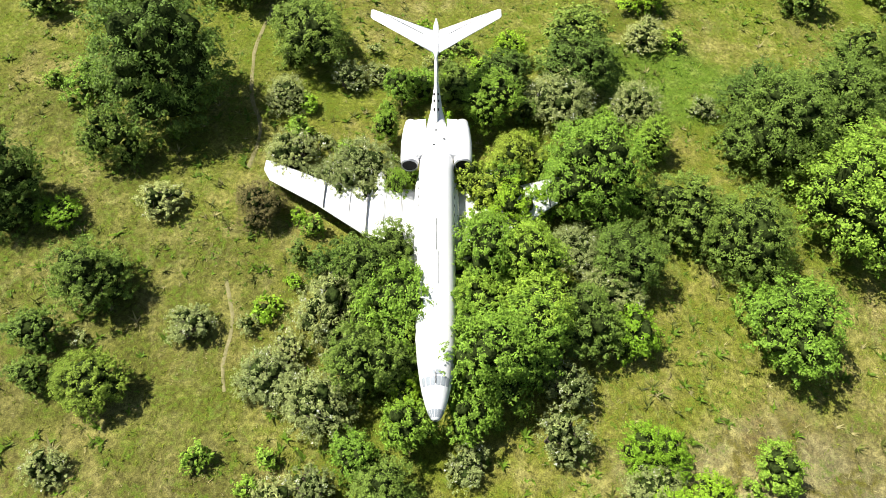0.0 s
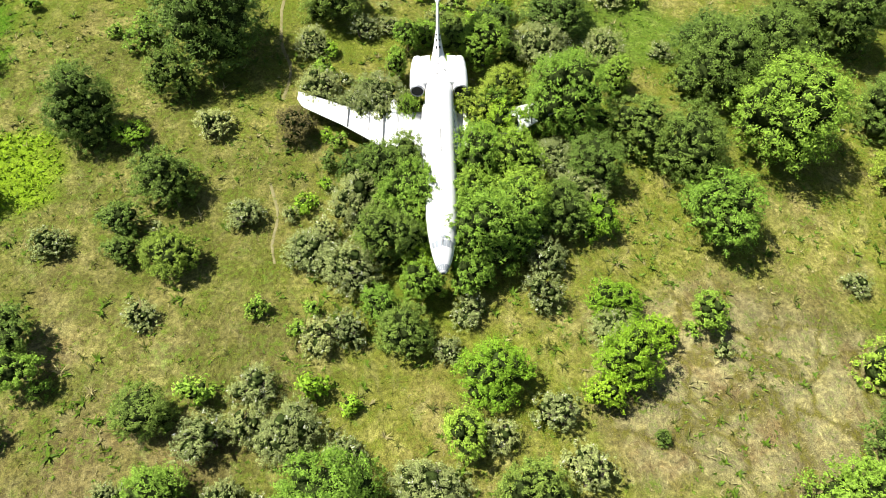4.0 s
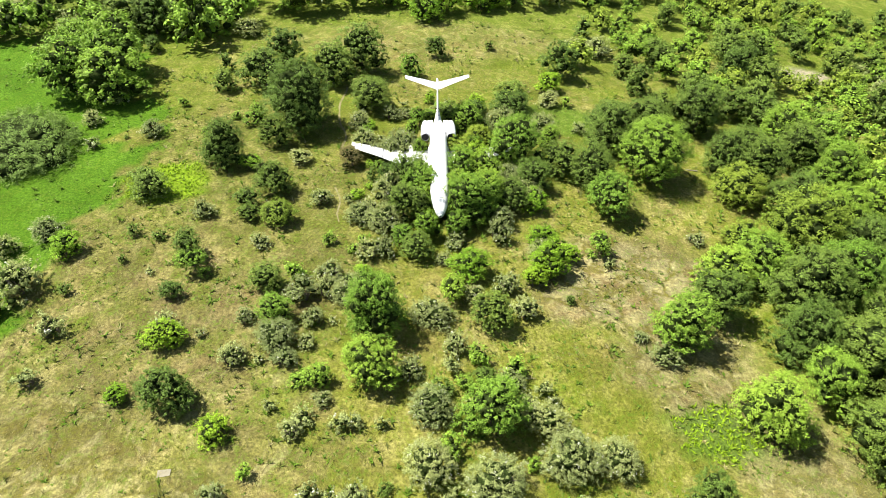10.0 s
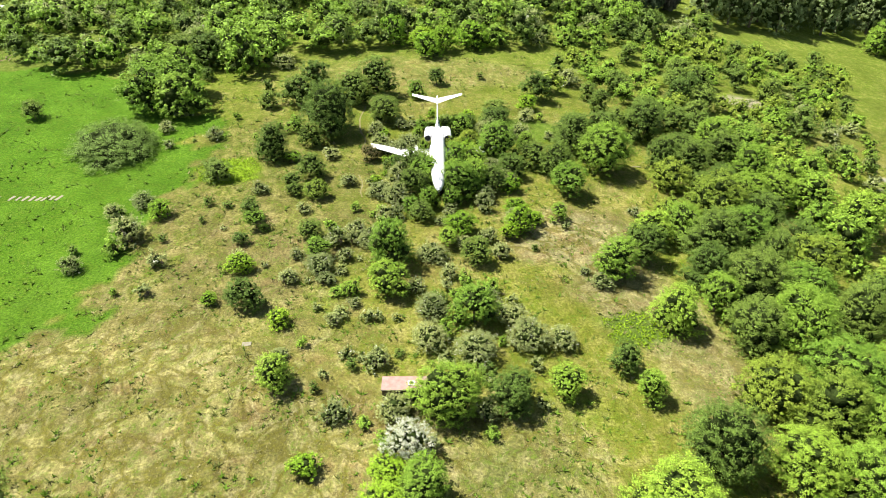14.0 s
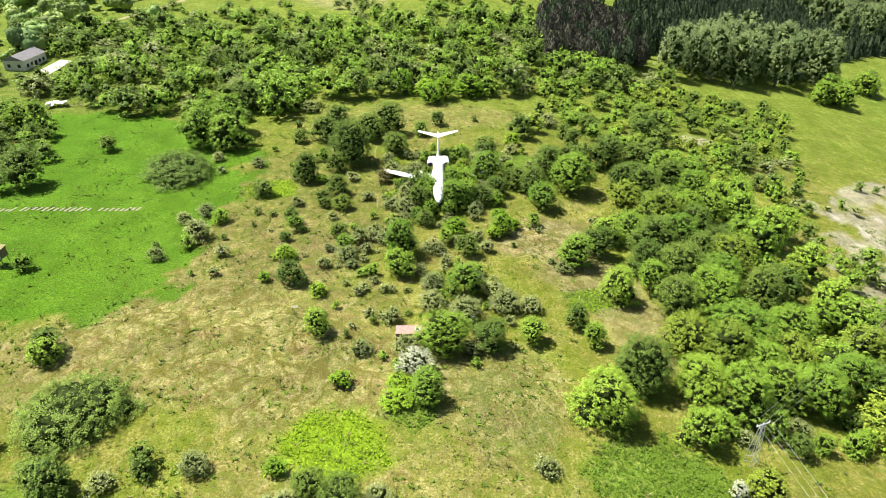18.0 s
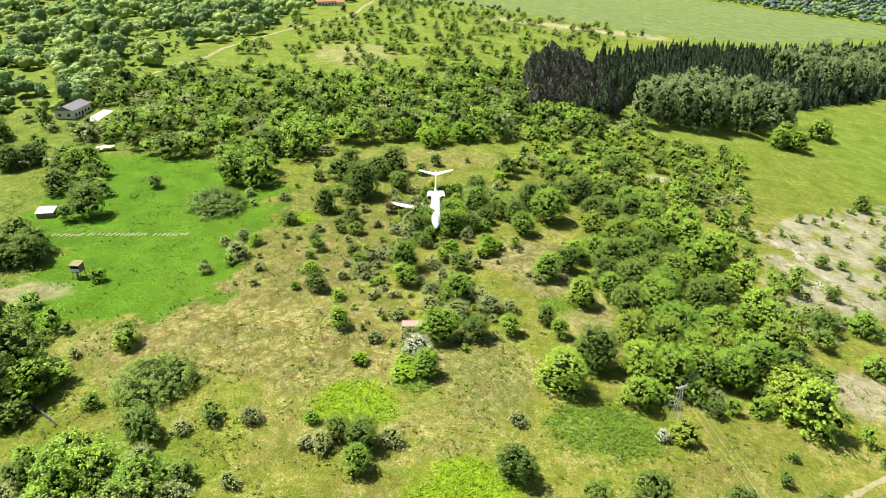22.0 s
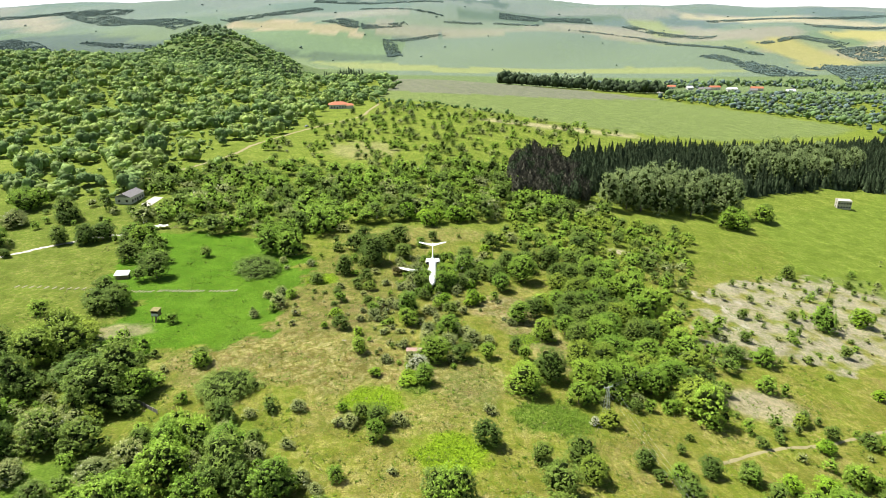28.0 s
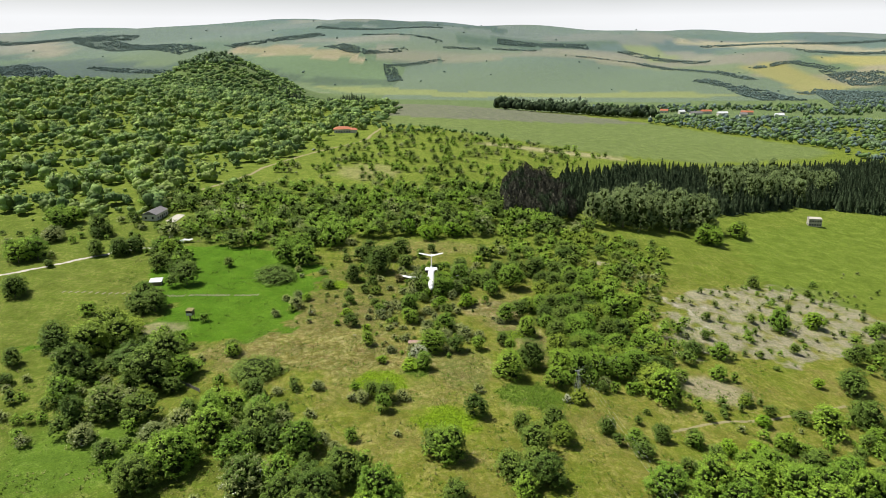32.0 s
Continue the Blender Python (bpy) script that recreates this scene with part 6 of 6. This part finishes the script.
# white ruined block at the pasture's edge
win = [("s", -3.8 + 1.9 * k, 1.0 + 2.9 * q, 1.1, 1.4) for k in range(5) for q in range(2)]
building("ruined_block", "roofless whitish concrete block with empty windows", "building", 312, 219, -14, 9.6, 6, 6.4, "mono", CONCRETE, CONCRETE, win + [("w", 0, 1.2 + 2.7 * q, 1.2, 1.3) for q in range(3)], (), 0.3, 0.15)
# red-roofed house
house = building("country_house", "white country house with orange tiled hip roof", "house", -88, 447, 8, 19, 11, 4.2, "hip", ROOFRED, PLASTER, [("s", -7 + 2.8 * k, 1.2, 1.3, 1.4) for k in (0, 1, 3, 4, 5)], [("s", -1.3, 0.1, 1.2, 2.1)], 2.6, 0.7)
part("side_wing_wall", box(7, 8, 3.4, (11.5, -3.5, 0)), PLASTER, house)
part("side_wing_roof", loft([[(7.4, -8.1, 3.4), (15.6, -8.1, 3.4), (15.6, 1.1, 3.4), (7.4, 1.1, 3.4)], [(10, -4, 5.2), (13, -4, 5.2), (13, -3, 5.2), (10, -3, 5.2)]]), ROOFRED, house)
part("chimney", box(0.8, 0.8, 1.6, (-3, 1.5, 6.0)), PLASTER, house)
# village in the valley
vr = random.Random(9)
for k in range(11):
    x, y = 545 + 34 * k + vr.uniform(-12, 12), 1400 - 8 * k + vr.uniform(-30, 45)
    tagged(building("village_house", "small distant village house with pitched roof", "house", x, y, vr.uniform(-20, 20), vr.uniform(12, 30), 10, 6, "gable", (ROOFWHITE, ROOFGREY, ROOFRED)[k % 3], PLASTER, [("s", -3, 1.5, 1.6, 1.6), ("s", 3, 1.5, 1.6, 1.6)], (), 4, 0.5), group="village houses")

# car on the lane
car = thing("car", "small dark car parked on the pale lane", "car", pose(-101, 322, base(-101, 322, 0.2), 0, 0, -28))
part("body", loft([[(sx * 0.85, y, 0.3), (sx * 0.85, y, z), (-sx * 0.85, y, z), (-sx * 0.85, y, 0.3)] for y, z, sx in ((-2.1, 0.7, 0.9), (-1.9, 0.85, 1), (1.9, 0.9, 1), (2.1, 0.75, 0.9))]), mat("dark_car_paint", (0.03, 0.035, 0.045), 0.3, 0.2, 0.05), car)
part("cabin", loft([[(-0.72, y, 0.87), (0.72, y, 0.87), (0.6, y * 0.72, 1.42), (-0.6, y * 0.72, 1.42)] for y in (-1.2, 1.5)]), GLASS, car)
for px in (-0.8, 0.8):
    for py in (-1.3, 1.3):
        part("wheel", tube((px - 0.1, py, 0.3), (px + 0.1, py, 0.3), 0.32, 0.32, 14), RUBBER, car)

# ---- power line ----
PYL = (46.6, -93.6)
gz = base(*PYL)
pyl = thing("pylon", "rusty grey steel lattice pylon rising from bushes", "pylon", pose(PYL[0], PYL[1], gz, 0, 0, 20))
Ht = 8.2
for sx in (-1, 1):
    for sy in (-1, 1):
        part("leg", tube((sx * 0.75, sy * 0.75, -0.2), (sx * 0.22, sy * 0.22, Ht), 0.05, 0.04, 6), STEEL, pyl)
for q in range(7):
    z0, z1 = Ht * q / 7, Ht * (q + 1) / 7
    r0, r1 = 0.75 - 0.53 * q / 7, 0.75 - 0.53 * (q + 1) / 7
    for a, b in (((-1, -1), (1, -1)), ((1, -1), (1, 1)), ((1, 1), (-1, 1)), ((-1, 1), (-1, -1))):
        part("brace", tube((a[0] * r0, a[1] * r0, z0), (b[0] * r1, b[1] * r1, z1), 0.025, 0.025, 4), STEEL, pyl)
arm = part("crossarm", box(2.6, 0.14, 0.14, (0, 0, Ht - 0.1)), STEEL, pyl)
for px in (-1.2, 0.0, 1.2):
    part("insulator", tube((px, 0, Ht + 0.05), (px, 0, Ht + 0.4), 0.09, 0.06), ROOFWHITE, arm, "white insulator")


def pole(x, y, h, label):
    ob = thing("utility_pole", label, "pole", pose(x, y, base(x, y), 2, 3, 30), "utility poles")
    part("post", tube((0, 0, -0.3), (0, 0, h), 0.16, 0.1), WOOD, ob)
    c = part("crossarm", box(1.8, 0.1, 0.12, (0, 0, h - 0.35)), WOOD, ob)
    for px in (-0.8, 0.0, 0.8):
        part("insulator", tube((px, 0, h - 0.25), (px, 0, h + 0.05), 0.07, 0.05), ROOFWHITE, c)
    return Vector((x, y, base(x, y) + h - 0.05))


p1 = pole(87, -61, 9.5, "weathered wooden utility pole by the bare slope")
p2 = pole(187, 30, 9, "distant wooden utility pole on bare ground")
p0 = Vector((PYL[0], PYL[1], gz + Ht + 0.38))
far_end = Vector((66, -215, base(66, -215) + 9))
pole(66, -215, 9, "wooden utility pole among trees")


def wire(a, b, sag, off, name="power_cable"):
    cu = bpy.data.curves.new(name, "CURVE")
    cu.dimensions, cu.bevel_depth, cu.bevel_resolution = "3D", 0.012, 0
    sp = cu.splines.new("POLY")
    d = (b - a).normalized()
    side = Vector((-d.y, d.x, 0)) * off
    sp.points.add(20)
    for k in range(21):
        t = k / 20
        p = a.lerp(b, t) + side - Vector((0, 0, sag * 4 * t * (1 - t)))
        sp.points[k].co = (*p, 1)
    cu.materials.append(WIRE)
    tagged(new(name, cu), "thin pale overhead power cable", "cable", "power cables")


for off in (-1.2, 0, 1.2):
    wire(p0, far_end, 2.5, off)
    wire(p0, p1, 0.8, off * 0.8)
    wire(p1, p2, 2.0, off * 0.7)

# ---- odds and ends on the ground ----
rr = random.Random(17)


def slab(name, label, category, x, y, sx, sy, sz, turn, material, group="", tilt=0.0):
    bm = box(sx, sy, sz, bevel=0.02)
    for v in bm.verts:
        v.co += Vector((rr.uniform(-0.05, 0.05), rr.uniform(-0.05, 0.05), rr.uniform(-0.02, 0.02)))
    me = bpy.data.meshes.new(name)
    bm.to_mesh(me)
    bm.free()
    me.materials.append(material)
    ob = new(name, me)
    ob.matrix_world = pose(x, y, base(x, y, -0.08), tilt, rr.uniform(-2, 2), turn)
    return tagged(ob, label, category, group)


for k in range(30):
    x = -117 + 1.42 * k
    if k in (7, 21):
        continue
    slab("stone_slab", "pale weathered slab laid in a row across grass", "slab", x, -9.6 - 0.06 * (x + 117) + rr.uniform(-0.2, 0.2), 0.6, 2.0 + rr.uniform(-0.6, 0.5), 0.16, -20 + rr.uniform(-6, 6), PALE, "row of slabs")
for k in range(14):
    x = -164 + 3.1 * k
    slab("stone_slab", "pale weathered slab laid in a row across grass", "slab", x, -2.5 - 0.14 * (x + 165) + rr.uniform(-0.2, 0.2), 0.7, 2.2, 0.2, -20 + rr.uniform(-6, 6), PALE, "row of slabs")
slab("concrete_plate", "pale concrete cover plate lying in dry grass", "plate", -29.5, -56.5, 1.3, 0.8, 0.15, 8, PALE)
for k in range(4):
    slab("board", "weathered pale board lying in the grass", "board", 41.2 + 0.7 * k, -100.4 + 0.5 * (k % 2), 1.7, 0.35, 0.08, 20 + 35 * k, ROOFWHITE, "boards by the pylon", 6)
slab("fallen_pole", "pale fallen pole lying beside the wood", "pole", 45.5, 4.5, 3.2, 0.16, 0.16, -8, PALE)
fence = thing("panel_fence", "leaning dark concrete panel fence among bushes", "fence", pose(-80, -92.1, base(-80, -92.1), 0, 0, -37))
for k in range(6):
    part("panel", box(2.0, 0.1, 1.2, (-5.3 + 2.12 * k, 0, -0.1 + 0.02 * k), Euler((rr.uniform(-0.12, 0.05), 0, 0)).to_matrix().to_4x4()), mat("dark_concrete", (0.16, 0.15, 0.14), 0.9, var=0.25), fence)
for k in range(7):
    part("post", box(0.14, 0.16, 1.45, (-6.36 + 2.12 * k, 0.02, -0.2)), CONCRETE, fence)
fence = thing("wire_fence", "thin grey wooden post fence round the paddock", "fence", pose(0, 0, 0))
line = [(-196, 80), (-186, 88), (-178, 98), (-176, 108)]
for (x0, y0), (x1, y1) in zip(line, line[1:]):
    for k in range(6):
        x, y = x0 + (x1 - x0) * k / 6, y0 + (y1 - y0) * k / 6
        part("post", tube((x, y, base(x, y, -0.2)), (x, y, base(x, y, 1.3)), 0.07, 0.06, 6), WOOD, fence)
fence = thing("post_fence", "row of thin posts along the pasture", "fence", pose(0, 0, 0))
for k in range(26):
    x, y = 150 + 3.4 * k, 62 - 1.1 * k + 6 * math.sin(k * 0.2)
    part("post", tube((x, y, base(x, y, -0.2)), (x, y, base(x, y, 1.5)), 0.08, 0.06, 6), WOOD, fence)
